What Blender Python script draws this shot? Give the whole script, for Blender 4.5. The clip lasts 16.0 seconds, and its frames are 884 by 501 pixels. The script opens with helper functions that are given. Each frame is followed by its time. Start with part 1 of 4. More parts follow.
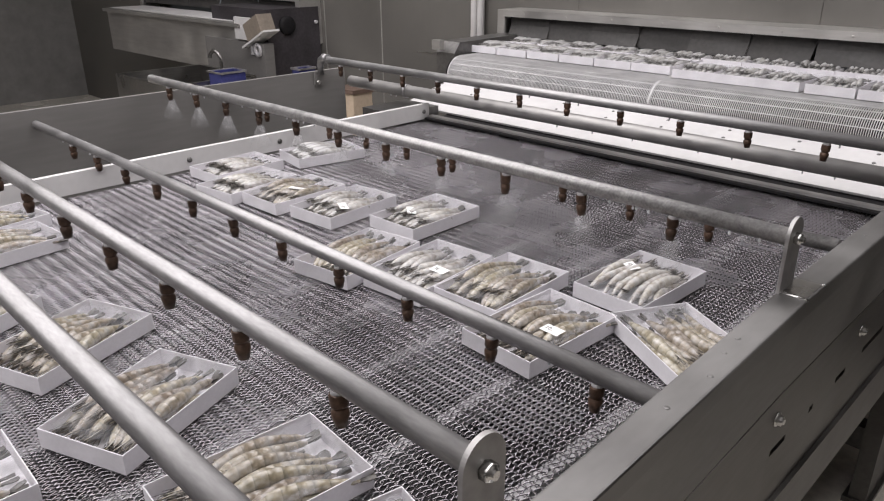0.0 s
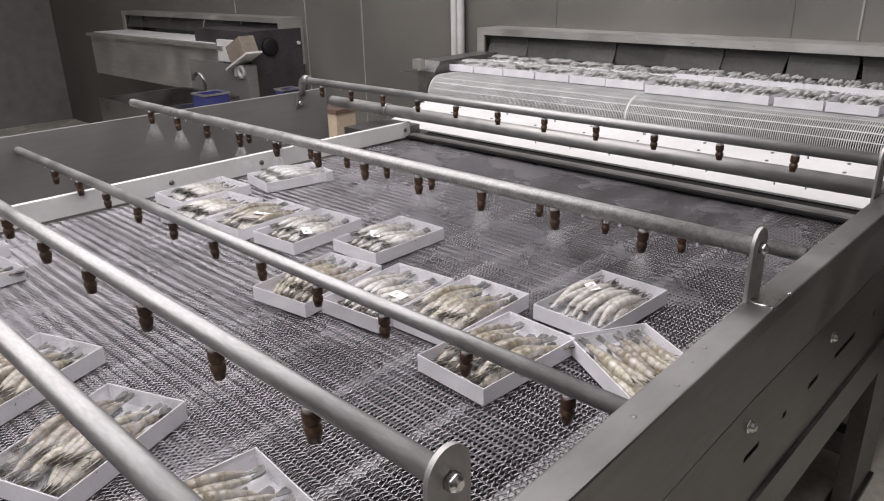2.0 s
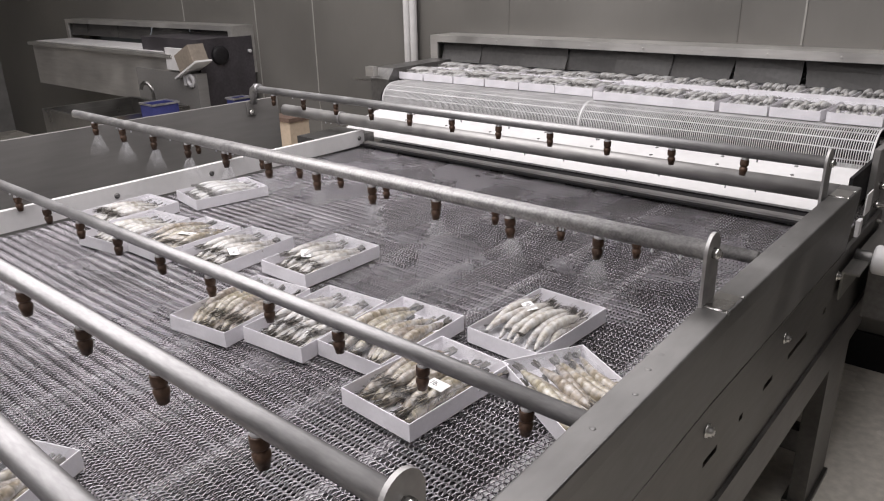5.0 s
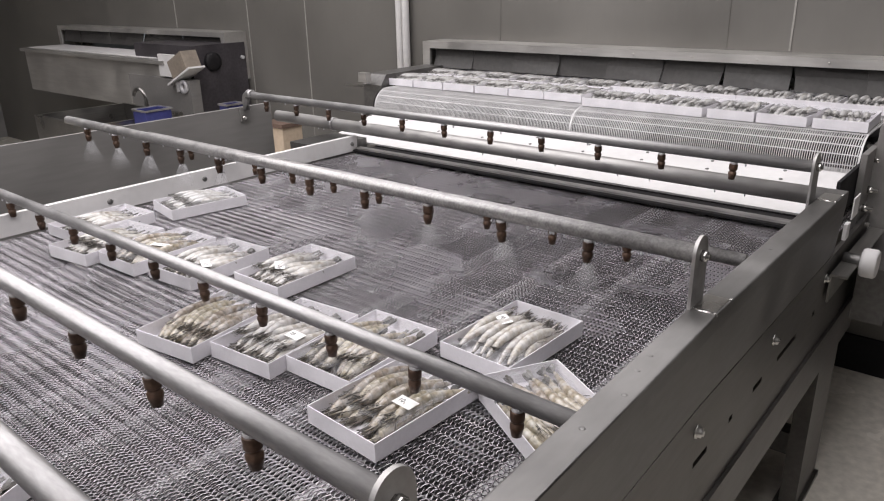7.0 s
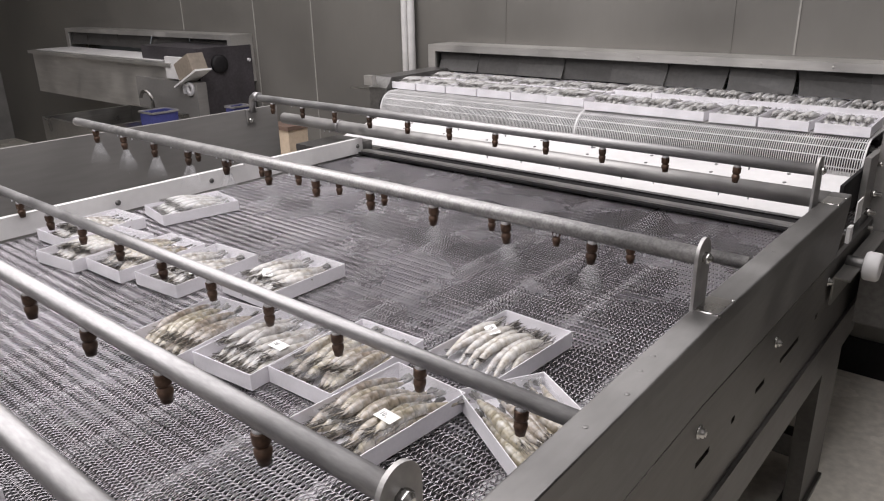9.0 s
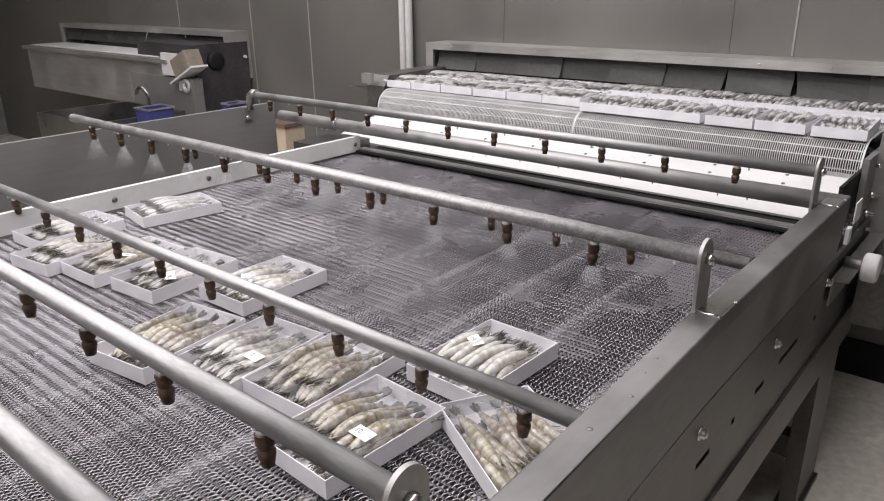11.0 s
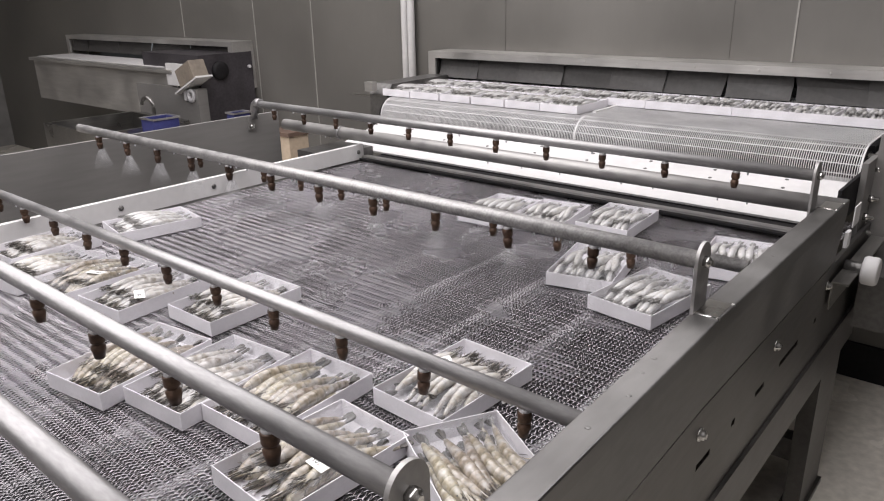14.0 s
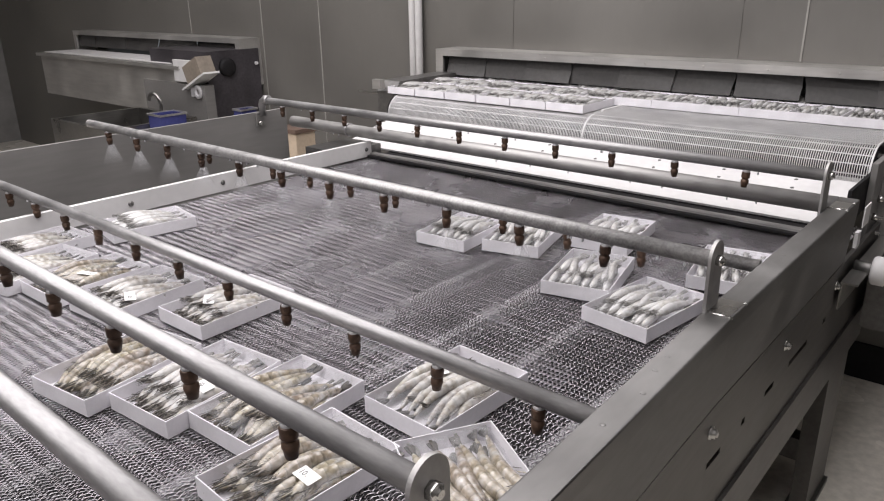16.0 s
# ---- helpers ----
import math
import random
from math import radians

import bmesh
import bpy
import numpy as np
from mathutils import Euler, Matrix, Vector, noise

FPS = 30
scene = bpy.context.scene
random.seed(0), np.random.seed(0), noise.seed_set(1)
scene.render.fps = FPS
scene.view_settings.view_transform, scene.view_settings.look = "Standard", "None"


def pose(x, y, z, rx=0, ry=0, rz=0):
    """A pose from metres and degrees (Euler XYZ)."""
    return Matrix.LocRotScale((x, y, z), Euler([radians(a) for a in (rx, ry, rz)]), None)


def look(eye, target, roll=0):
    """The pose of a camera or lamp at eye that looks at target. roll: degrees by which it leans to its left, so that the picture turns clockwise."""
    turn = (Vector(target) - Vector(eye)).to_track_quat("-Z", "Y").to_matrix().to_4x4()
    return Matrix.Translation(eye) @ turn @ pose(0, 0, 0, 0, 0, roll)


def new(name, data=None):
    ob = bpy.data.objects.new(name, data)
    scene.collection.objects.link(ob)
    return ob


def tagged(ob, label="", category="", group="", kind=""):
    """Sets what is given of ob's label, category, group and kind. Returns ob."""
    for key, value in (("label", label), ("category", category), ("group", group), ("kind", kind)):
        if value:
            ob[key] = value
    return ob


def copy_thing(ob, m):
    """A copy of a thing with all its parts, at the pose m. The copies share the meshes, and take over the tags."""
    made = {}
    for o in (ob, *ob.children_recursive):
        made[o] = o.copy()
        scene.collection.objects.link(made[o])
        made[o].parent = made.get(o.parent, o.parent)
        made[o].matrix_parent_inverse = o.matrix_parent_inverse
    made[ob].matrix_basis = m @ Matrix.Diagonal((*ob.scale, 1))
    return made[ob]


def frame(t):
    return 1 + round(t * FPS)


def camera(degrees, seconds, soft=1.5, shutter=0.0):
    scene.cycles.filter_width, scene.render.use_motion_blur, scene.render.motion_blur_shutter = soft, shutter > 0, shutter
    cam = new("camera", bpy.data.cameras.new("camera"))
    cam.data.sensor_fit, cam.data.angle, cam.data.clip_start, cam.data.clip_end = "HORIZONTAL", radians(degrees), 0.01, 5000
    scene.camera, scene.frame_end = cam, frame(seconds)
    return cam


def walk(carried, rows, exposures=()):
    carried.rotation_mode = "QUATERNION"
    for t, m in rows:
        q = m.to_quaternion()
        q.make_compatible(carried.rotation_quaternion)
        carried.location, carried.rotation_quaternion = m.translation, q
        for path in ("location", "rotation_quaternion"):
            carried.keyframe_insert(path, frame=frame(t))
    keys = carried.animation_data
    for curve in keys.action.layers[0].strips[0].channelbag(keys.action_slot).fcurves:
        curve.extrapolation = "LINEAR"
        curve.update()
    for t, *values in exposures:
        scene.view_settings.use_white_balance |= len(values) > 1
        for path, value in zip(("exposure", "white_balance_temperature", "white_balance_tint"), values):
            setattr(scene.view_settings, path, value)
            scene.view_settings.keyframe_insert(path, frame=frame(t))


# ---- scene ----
cam = camera(62.9, 16.0, soft=1.15, shutter=0.6)
PATH = [
    (0, (0.581, -1.963, 1.626), (-0.726, -0.655, 0.863), -0.3),
    (0.5, (0.593, -1.964, 1.629), (-0.716, -0.651, 0.877), -0.7),
    (1, (0.599, -1.967, 1.632), (-0.717, -0.652, 0.897), -0.8),
    (1.5, (0.61, -1.968, 1.633), (-0.708, -0.647, 0.913), -0.9),
    (2, (0.615, -1.96, 1.636), (-0.683, -0.62, 0.914), -1.2),
    (2.5, (0.609, -1.951, 1.633), (-0.679, -0.602, 0.911), -1.0),
    (3, (0.606, -1.944, 1.634), (-0.666, -0.582, 0.907), -1.1),
    (3.5, (0.607, -1.94, 1.634), (-0.643, -0.554, 0.915), -1.1),
    (4, (0.609, -1.935, 1.635), (-0.621, -0.527, 0.923), -1.1),
    (4.5, (0.607, -1.933, 1.636), (-0.601, -0.505, 0.927), -1.0),
    (5, (0.604, -1.935, 1.635), (-0.614, -0.515, 0.927), -1.2),
    (7.5, (0.616, -1.944, 1.636), (-0.591, -0.506, 0.944), -1.2),
    (8, (0.616, -1.946, 1.637), (-0.594, -0.513, 0.941), -1.2),
    (8.5, (0.62, -1.949, 1.638), (-0.596, -0.518, 0.95), -1.3),
    (9, (0.623, -1.955, 1.638), (-0.595, -0.525, 0.952), -1.1),
    (11.5, (0.607, -1.96, 1.639), (-0.597, -0.52, 0.949), -0.6),
    (12, (0.61, -1.965, 1.64), (-0.595, -0.522, 0.958), -0.7),
    (12.5, (0.616, -1.969, 1.639), (-0.593, -0.527, 0.962), -0.6),
    (13, (0.625, -1.971, 1.642), (-0.588, -0.528, 0.975), -0.8),
    (13.5, (0.629, -1.973, 1.641), (-0.589, -0.534, 0.973), -0.9),
    (14, (0.627, -1.972, 1.64), (-0.592, -0.535, 0.97), -1.1),
    (14.5, (0.616, -1.97, 1.638), (-0.602, -0.536, 0.959), -1.0),
    (15, (0.609, -1.973, 1.637), (-0.608, -0.541, 0.953), -0.8),
    (15.5, (0.611, -1.982, 1.638), (-0.608, -0.551, 0.956), -0.7),
    (16, (0.616, -1.987, 1.64), (-0.608, -0.557, 0.965), -0.8),
]
walk(cam, [(t, look(eye, target, roll)) for t, eye, target, roll in PATH],
     exposures=[(0, -0.18), (2, -0.12), (5, -0.04), (8, 0.0), (16, 0.04)])

# ---- light: ceiling strip lamps in a closed room, little else ----
world = bpy.data.worlds.new("world")
scene.world = world
world.use_nodes = True
world.node_tree.nodes["Background"].inputs[0].default_value = (0.9, 0.95, 1.0, 1)
world.node_tree.nodes["Background"].inputs[1].default_value = 0.15
scene.view_settings.exposure = 0.0


def strip_lamp(x, y, z, lx, ly, power, colour=(0.99, 0.957, 0.974)):
    data = bpy.data.lights.new("ceiling_strip", "AREA")
    data.shape, data.size, data.size_y, data.energy, data.color = "RECTANGLE", lx, ly, power, colour
    ob = new("ceiling_strip", data)
    ob.matrix_basis = pose(x, y, z)
    return ob


for lx, share in ((-4.6, 0.45), (-2.35, 1.0), (-0.1, 1.08)):
    strip_lamp(lx, -3.1, 3.25, 2.1, 3.4, 76 * share)
    strip_lamp(lx, -0.25, 3.25, 2.1, 2.3, (64 if lx < -1 else 50) * share)


# ---- materials ----
def material(name, colour, rough=0.5, metal=0.0, grain=60.0, amount=0.12, bump=0.0, wear=6.0, wear_amount=0.15, stretch=(1, 1, 1), coat=0.0, per_object=0.0, spec=0.5):
    """A surface with variation at two scales, in object space."""
    m = bpy.data.materials.new(name)
    m.use_nodes = True
    nt = m.node_tree
    b = nt.nodes["Principled BSDF"]
    co = nt.nodes.new("ShaderNodeTexCoord")
    mp = nt.nodes.new("ShaderNodeMapping")
    mp.inputs["Scale"].default_value = stretch
    nt.links.new(co.outputs["Object"], mp.inputs[0])
    fine, broad = nt.nodes.new("ShaderNodeTexNoise"), nt.nodes.new("ShaderNodeTexNoise")
    fine.inputs["Scale"].default_value, fine.inputs["Detail"].default_value = grain, 4
    broad.inputs["Scale"].default_value, broad.inputs["Detail"].default_value = wear, 6
    nt.links.new(mp.outputs[0], fine.inputs["Vector"])
    nt.links.new(co.outputs["Object"], broad.inputs["Vector"])

    def sway(source, low, high):
        r = nt.nodes.new("ShaderNodeMapRange")
        r.inputs["From Min"].default_value, r.inputs["From Max"].default_value = 0.3, 0.7
        r.inputs["To Min"].default_value, r.inputs["To Max"].default_value = low, high
        nt.links.new(source, r.inputs["Value"])
        return r.outputs[0]

    def times(a, c):
        k = nt.nodes.new("ShaderNodeMath")
        k.operation = "MULTIPLY"
        nt.links.new(a, k.inputs[0])
        nt.links.new(c, k.inputs[1])
        return k.outputs[0]

    value = times(sway(fine.outputs["Fac"], 1 - amount, 1 + amount), sway(broad.outputs["Fac"], 1 - wear_amount, 1 + wear_amount))
    if per_object:
        info = nt.nodes.new("ShaderNodeObjectInfo")
        r = nt.nodes.new("ShaderNodeMapRange")
        r.inputs["To Min"].default_value, r.inputs["To Max"].default_value = 1 - per_object, 1 + per_object
        nt.links.new(info.outputs["Random"], r.inputs["Value"])
        value = times(value, r.outputs[0])
    hsv = nt.nodes.new("ShaderNodeHueSaturation")
    hsv.inputs["Color"].default_value = (*colour, 1)
    nt.links.new(value, hsv.inputs["Value"])
    nt.links.new(hsv.outputs[0], b.inputs["Base Color"])
    nt.links.new(sway(broad.outputs["Fac"], max(0.03, rough * 0.75), min(1, rough * 1.25)), b.inputs["Roughness"])
    b.inputs["Metallic"].default_value = metal
    b.inputs["Coat Weight"].default_value = coat
    b.inputs["Coat Roughness"].default_value = 0.12
    b.inputs["Specular IOR Level"].default_value = spec
    if bump:
        n = nt.nodes.new("ShaderNodeBump")
        n.inputs["Strength"].default_value, n.inputs["Distance"].default_value = bump, 0.002
        nt.links.new(fine.outputs["Fac"], n.inputs["Height"])
        nt.links.new(n.outputs[0], b.inputs["Normal"])
    return m


STEEL = material("brushed_steel", (0.36, 0.35, 0.335), 0.34, 1.0, 90, 0.1, 0.05, 5, 0.14, (1, 0.06, 1))
BEAM = material("beam_steel", (0.225, 0.219, 0.214), 0.54, 0.95, 70, 0.05, 0.02, 4, 0.25, (1, 0.3, 1))
# Dull steel darker than BEAM; shade on the outer side is in its colour.
PLATE = material("shaded_dull_steel", (0.15, 0.143, 0.136), 0.42, 0.9, 60, 0.08, 0.03, 3, 0.3, (1, 0.15, 1))
PIPE = material("pipe_steel", (0.37, 0.361, 0.362), 0.47, 0.85, 230, 0.1, 0.06, 9, 0.06, (0.25, 1, 1))
OLD_PIPE = material("worn_pipe_steel", (0.37, 0.36, 0.356), 0.47, 0.75, 190, 0.2, 0.14, 45, 0.18)
HOOD = material("hood_steel", (0.5, 0.485, 0.465), 0.45, 0.8, 60, 0.06, 0.03, 5, 0.12, (0.1, 1, 1))
ROLLER = material("roller_steel", (0.4, 0.388, 0.38), 0.56, 0.9, 50, 0.12, 0.05, 12, 0.15, (0.08, 1, 1))
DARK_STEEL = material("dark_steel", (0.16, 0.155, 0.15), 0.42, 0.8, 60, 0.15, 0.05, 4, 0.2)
PANEL = material("side_panel_steel", (0.25, 0.24, 0.232), 0.5, 0.5, 60, 0.05, 0.0, 2.5, 0.1, (1, 0.1, 1))
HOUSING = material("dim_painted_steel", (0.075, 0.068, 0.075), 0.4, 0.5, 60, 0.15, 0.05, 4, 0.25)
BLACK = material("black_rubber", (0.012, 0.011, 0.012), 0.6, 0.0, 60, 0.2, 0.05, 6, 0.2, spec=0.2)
CURTAIN = material("curtain_rubber", (0.055, 0.052, 0.05), 0.6, 0.0, 60, 0.15, 0.05, 5, 0.2)
WALL = material("wall_steel_panel", (0.166, 0.158, 0.145), 0.5, 0.35, 40, 0.012, 0.0, 1.3, 0.15, (1, 1, 0.2))
SEAM = material("seam_sealant", (0.27, 0.26, 0.24), 0.6)
WHITE = material("white_plastic", (0.6, 0.587, 0.583), 0.7, 0.0, 40, 0.03, 0.0, 6, 0.06)
GRID = material("white_grid_plastic", (0.55, 0.54, 0.54), 0.4, 0.0, 40, 0.05, 0.0, 9, 0.15)
CARD = material("white_coated_card", (0.74, 0.72, 0.75), 0.55, 0.0, 180, 0.03, 0.03, 14, 0.06, per_object=0.04)
BRASS = material("aged_brass", (0.07, 0.041, 0.027), 0.42, 0.4, 150, 0.25, 0.1, 40, 0.35, per_object=0.3)
WIRE = material("belt_wire", (0.35, 0.333, 0.35), 0.26, 1.0, 120, 0.12, 0.0, 5, 0.25)
UNDER = material("support_strip", (0.5, 0.49, 0.5), 0.5, 0.2, 60, 0.1, 0.0, 9, 0.2)
# Near-black: the shade below the belt is put into the pan's colour.
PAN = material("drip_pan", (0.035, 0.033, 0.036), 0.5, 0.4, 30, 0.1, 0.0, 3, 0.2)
FLOOR = material("wet_concrete", (0.66, 0.62, 0.555), 0.25, 0.0, 30, 0.12, 0.05, 1.2, 0.2)
CEILING = material("ceiling_panel", (0.4, 0.39, 0.38), 0.7, 0.0, 20, 0.03)
ROOM = material("room_panel", (0.2, 0.195, 0.19), 0.6, 0.1, 20, 0.04)
CARTON = material("brown_card", (0.5, 0.4, 0.3), 0.8, 0.0, 50, 0.06)
LID = material("brown_lid_card", (0.13, 0.085, 0.065), 0.7, 0.0, 50, 0.1)
DULL_BEIGE = material("dull_beige_paint", (0.22, 0.185, 0.15), 0.6, 0.0, 60, 0.1, 0.03, 9, 0.2)
BLUE = material("blue_plastic", (0.04, 0.045, 0.16), 0.4)
PAPER = material("label_paper", (0.8, 0.79, 0.78), 0.6, 0.0, 80, 0.02)
INK = material("black_ink", (0.02, 0.02, 0.02), 0.6)
BOLT = material("bolt_steel", (0.6, 0.59, 0.57), 0.25, 1.0, 200, 0.1)


def shrimp_material(name, frost):
    """Banded shell, wet glaze, and a white bloom of frost over part of it."""
    m = bpy.data.materials.new(name)
    m.use_nodes = True
    nt, ln = m.node_tree, m.node_tree.links
    b = nt.nodes["Principled BSDF"]
    co = nt.nodes.new("ShaderNodeTexCoord")
    sep = nt.nodes.new("ShaderNodeSeparateXYZ")
    ln.new(co.outputs["Generated"], sep.inputs[0])
    info = nt.nodes.new("ShaderNodeObjectInfo")
    rings = nt.nodes.new("ShaderNodeMath")
    rings.operation, rings.inputs[1].default_value = "MULTIPLY", 10.0
    ln.new(sep.outputs["Y"], rings.inputs[0])
    saw = nt.nodes.new("ShaderNodeMath")
    saw.operation = "FRACT"
    ln.new(rings.outputs[0], saw.inputs[0])
    ramp = nt.nodes.new("ShaderNodeValToRGB")
    e = ramp.color_ramp.elements
    e[0].position, e[0].color = 0.0, (0.12, 0.098, 0.066, 1)
    e[1].position, e[1].color = 0.16, (0.2, 0.164, 0.12, 1)
    last_stop = e.new(0.95)
    last_stop.color = (0.255, 0.214, 0.166, 1)
    ln.new(saw.outputs[0], ramp.inputs[0])
    mottle = nt.nodes.new("ShaderNodeTexNoise")
    mottle.inputs["Scale"].default_value, mottle.inputs["Detail"].default_value = 130, 5
    ln.new(co.outputs["Object"], mottle.inputs["Vector"])
    speck = nt.nodes.new("ShaderNodeMapRange")
    speck.inputs["From Min"].default_value, speck.inputs["From Max"].default_value = 0.3, 0.7
    speck.inputs["To Min"].default_value, speck.inputs["To Max"].default_value = 0.7, 1.28
    ln.new(mottle.outputs["Fac"], speck.inputs["Value"])
    hsv = nt.nodes.new("ShaderNodeHueSaturation")
    hue = nt.nodes.new("ShaderNodeMapRange")
    hue.inputs["To Min"].default_value, hue.inputs["To Max"].default_value = 0.487, 0.522
    val = nt.nodes.new("ShaderNodeMapRange")
    val.inputs["To Min"].default_value, val.inputs["To Max"].default_value = 0.95, 1.45
    both = nt.nodes.new("ShaderNodeMath")
    both.operation = "MULTIPLY"
    ln.new(info.outputs["Random"], hue.inputs["Value"])
    ln.new(info.outputs["Random"], val.inputs["Value"])
    ln.new(hue.outputs[0], hsv.inputs["Hue"])
    ln.new(val.outputs[0], both.inputs[0])
    ln.new(speck.outputs[0], both.inputs[1])
    ln.new(both.outputs[0], hsv.inputs["Value"])
    ln.new(ramp.outputs[0], hsv.inputs["Color"])
    rime = nt.nodes.new("ShaderNodeTexNoise")
    rime.inputs["Scale"].default_value, rime.inputs["Detail"].default_value = 70, 6
    ln.new(co.outputs["Object"], rime.inputs["Vector"])
    cover = nt.nodes.new("ShaderNodeMapRange")
    cover.inputs["From Min"].default_value, cover.inputs["From Max"].default_value = 0.72 - frost, 0.9 - frost * 0.55
    cover.inputs["To Max"].default_value = 0.25 + 0.95 * frost
    ln.new(rime.outputs["Fac"], cover.inputs["Value"])
    mix = nt.nodes.new("ShaderNodeMix")
    mix.data_type = "RGBA"
    mix.inputs["B"].default_value = (0.58, 0.58, 0.59, 1)
    ln.new(cover.outputs[0], mix.inputs["Factor"])
    ln.new(hsv.outputs[0], mix.inputs["A"])
    ln.new(mix.outputs["Result"], b.inputs["Base Color"])
    b.inputs["Roughness"].default_value = 0.22 + 0.35 * frost
    b.inputs["Coat Weight"].default_value, b.inputs["Coat Roughness"].default_value = 0.9 * (1 - frost), 0.08
    bump = nt.nodes.new("ShaderNodeBump")
    bump.inputs["Strength"].default_value, bump.inputs["Distance"].default_value = 0.35, 0.0012
    ln.new(rime.outputs["Fac"], bump.inputs["Height"])
    ln.new(bump.outputs[0], b.inputs["Normal"])
    return m


SHELL = shrimp_material("glazed_shrimp_shell", 0.3)
HALF = shrimp_material("half_frosted_shrimp_shell", 0.46)
FROSTED = shrimp_material("frosted_shrimp_shell", 0.6)
TAIL = material("dark_shrimp_tail", (0.065, 0.058, 0.052), 0.32, 0.0, 200, 0.2, 0.1, 60, 0.4)
FROST_TAIL = material("frosted_shrimp_tail", (0.2, 0.193, 0.185), 0.5, 0.0, 200, 0.3, 0.1, 60, 0.5)


def clear_material(name, colour, opacity, fall=False):
    m = bpy.data.materials.new(name)
    m.use_nodes = True
    nt, ln = m.node_tree, m.node_tree.links
    out = nt.nodes["Material Output"]
    b = nt.nodes["Principled BSDF"]
    b.inputs["Base Color"].default_value = (*colour, 1)
    b.inputs["Roughness"].default_value = 0.9 if fall else 0.16
    clear, mix = nt.nodes.new("ShaderNodeBsdfTransparent"), nt.nodes.new("ShaderNodeMixShader")
    co, noi = nt.nodes.new("ShaderNodeTexCoord"), nt.nodes.new("ShaderNodeTexNoise")
    noi.inputs["Scale"].default_value, noi.inputs["Detail"].default_value = (55 if fall else 90), 4
    ln.new(co.outputs["Object"], noi.inputs["Vector"])
    r = nt.nodes.new("ShaderNodeMapRange")
    r.inputs["From Min"].default_value, r.inputs["From Max"].default_value = 0.3, 0.7
    r.inputs["To Min"].default_value, r.inputs["To Max"].default_value = 0.4 * opacity, 1.6 * opacity
    ln.new(noi.outputs["Fac"], r.inputs["Value"])
    fac = r.outputs[0]
    if fall:
        sep, k, p = nt.nodes.new("ShaderNodeSeparateXYZ"), nt.nodes.new("ShaderNodeMath"), nt.nodes.new("ShaderNodeMath")
        p.operation, p.inputs[1].default_value = "POWER", 1.8
        k.operation = "MULTIPLY"
        ln.new(co.outputs["Generated"], sep.inputs[0])
        ln.new(sep.outputs["Z"], p.inputs[0])
        ln.new(p.outputs[0], k.inputs[0])
        ln.new(fac, k.inputs[1])
        fac = k.outputs[0]
    ln.new(fac, mix.inputs[0])
    ln.new(clear.outputs[0], mix.inputs[1])
    ln.new(b.outputs[0], mix.inputs[2])
    ln.new(mix.outputs[0], out.inputs[0])
    return m


MIST = clear_material("water_mist", (0.9, 0.9, 0.92), 0.16, True)
FILM = clear_material("clear_film", (0.85, 0.86, 0.9), 0.075)
WATER = material("water_drop", (0.75, 0.76, 0.78), 0.05, 0.0, 20, 0.02, spec=1.0)


# ---- mesh helpers ----
def box(bm, x0, x1, y0, y1, z0, z1, m=None):
    vs = [bm.verts.new((x, y, z)) for x in (x0, x1) for y in (y0, y1) for z in (z0, z1)]
    if m is not None:
        for v in vs:
            v.co = m @ v.co
    for f in ((0, 1, 3, 2), (4, 6, 7, 5), (0, 4, 5, 1), (2, 3, 7, 6), (0, 2, 6, 4), (1, 5, 7, 3)):
        bm.faces.new([vs[i] for i in f])
    return vs


def lathe(bm, profile, m, n=16, cap=True):
    """Rings of (radius, height) about the local z axis of m."""
    rings = []
    for r, z in profile:
        rings.append([bm.verts.new(m @ Vector((r * math.cos(a), r * math.sin(a), z))) for a in [2 * math.pi * k / n for k in range(n)]])
    for a, b in zip(rings, rings[1:]):
        for k in range(n):
            bm.faces.new((a[k], a[(k + 1) % n], b[(k + 1) % n], b[k])).smooth = True
    if cap:
        bm.faces.new(rings[0][::-1])
        bm.faces.new(rings[-1])


def along(p0, p1):
    d = Vector(p1) - Vector(p0)
    return Matrix.Translation(p0) @ d.to_track_quat("Z", "Y").to_matrix().to_4x4(), d.length


def rod(bm, p0, p1, r, n=16):
    m, length = along(p0, p1)
    lathe(bm, [(r, 0), (r, length)], m, n)


def bent_pipe(bm, points, r, n=12):
    pts = [Vector(p) for p in points]
    rings = []
    for i, p in enumerate(pts):
        d = (pts[min(i + 1, len(pts) - 1)] - pts[max(i - 1, 0)]).normalized()
        q = d.to_track_quat("Z", "Y")
        rings.append([bm.verts.new(p + q @ Vector((r * math.cos(2 * math.pi * k / n), r * math.sin(2 * math.pi * k / n), 0))) for k in range(n)])
    for a, b in zip(rings, rings[1:]):
        for k in range(n):
            bm.faces.new((a[k], a[(k + 1) % n], b[(k + 1) % n], b[k])).smooth = True
    bm.faces.new(rings[0][::-1])
    bm.faces.new(rings[-1])


def bevel(bm, width=0.003, segments=2):
    sharp = [e for e in bm.edges if len(e.link_faces) == 2 and e.calc_face_angle(0) > 0.6]
    bmesh.ops.bevel(bm, geom=sharp, offset=width, segments=segments, profile=0.5, affect="EDGES", clamp_overlap=True)
    return bm


def mesh_of(name, bm, mats):
    bmesh.ops.recalc_face_normals(bm, faces=bm.faces)
    data = bpy.data.meshes.new(name)
    bm.to_mesh(data)
    bm.free()
    for m in mats if isinstance(mats, (list, tuple)) else (mats,):
        data.materials.append(m)
    return data


def part(name, bm, mats, parent=None, label=""):
    ob = new(name, mesh_of(name, bm, mats))
    ob.parent = parent
    return tagged(ob, label) if label else ob


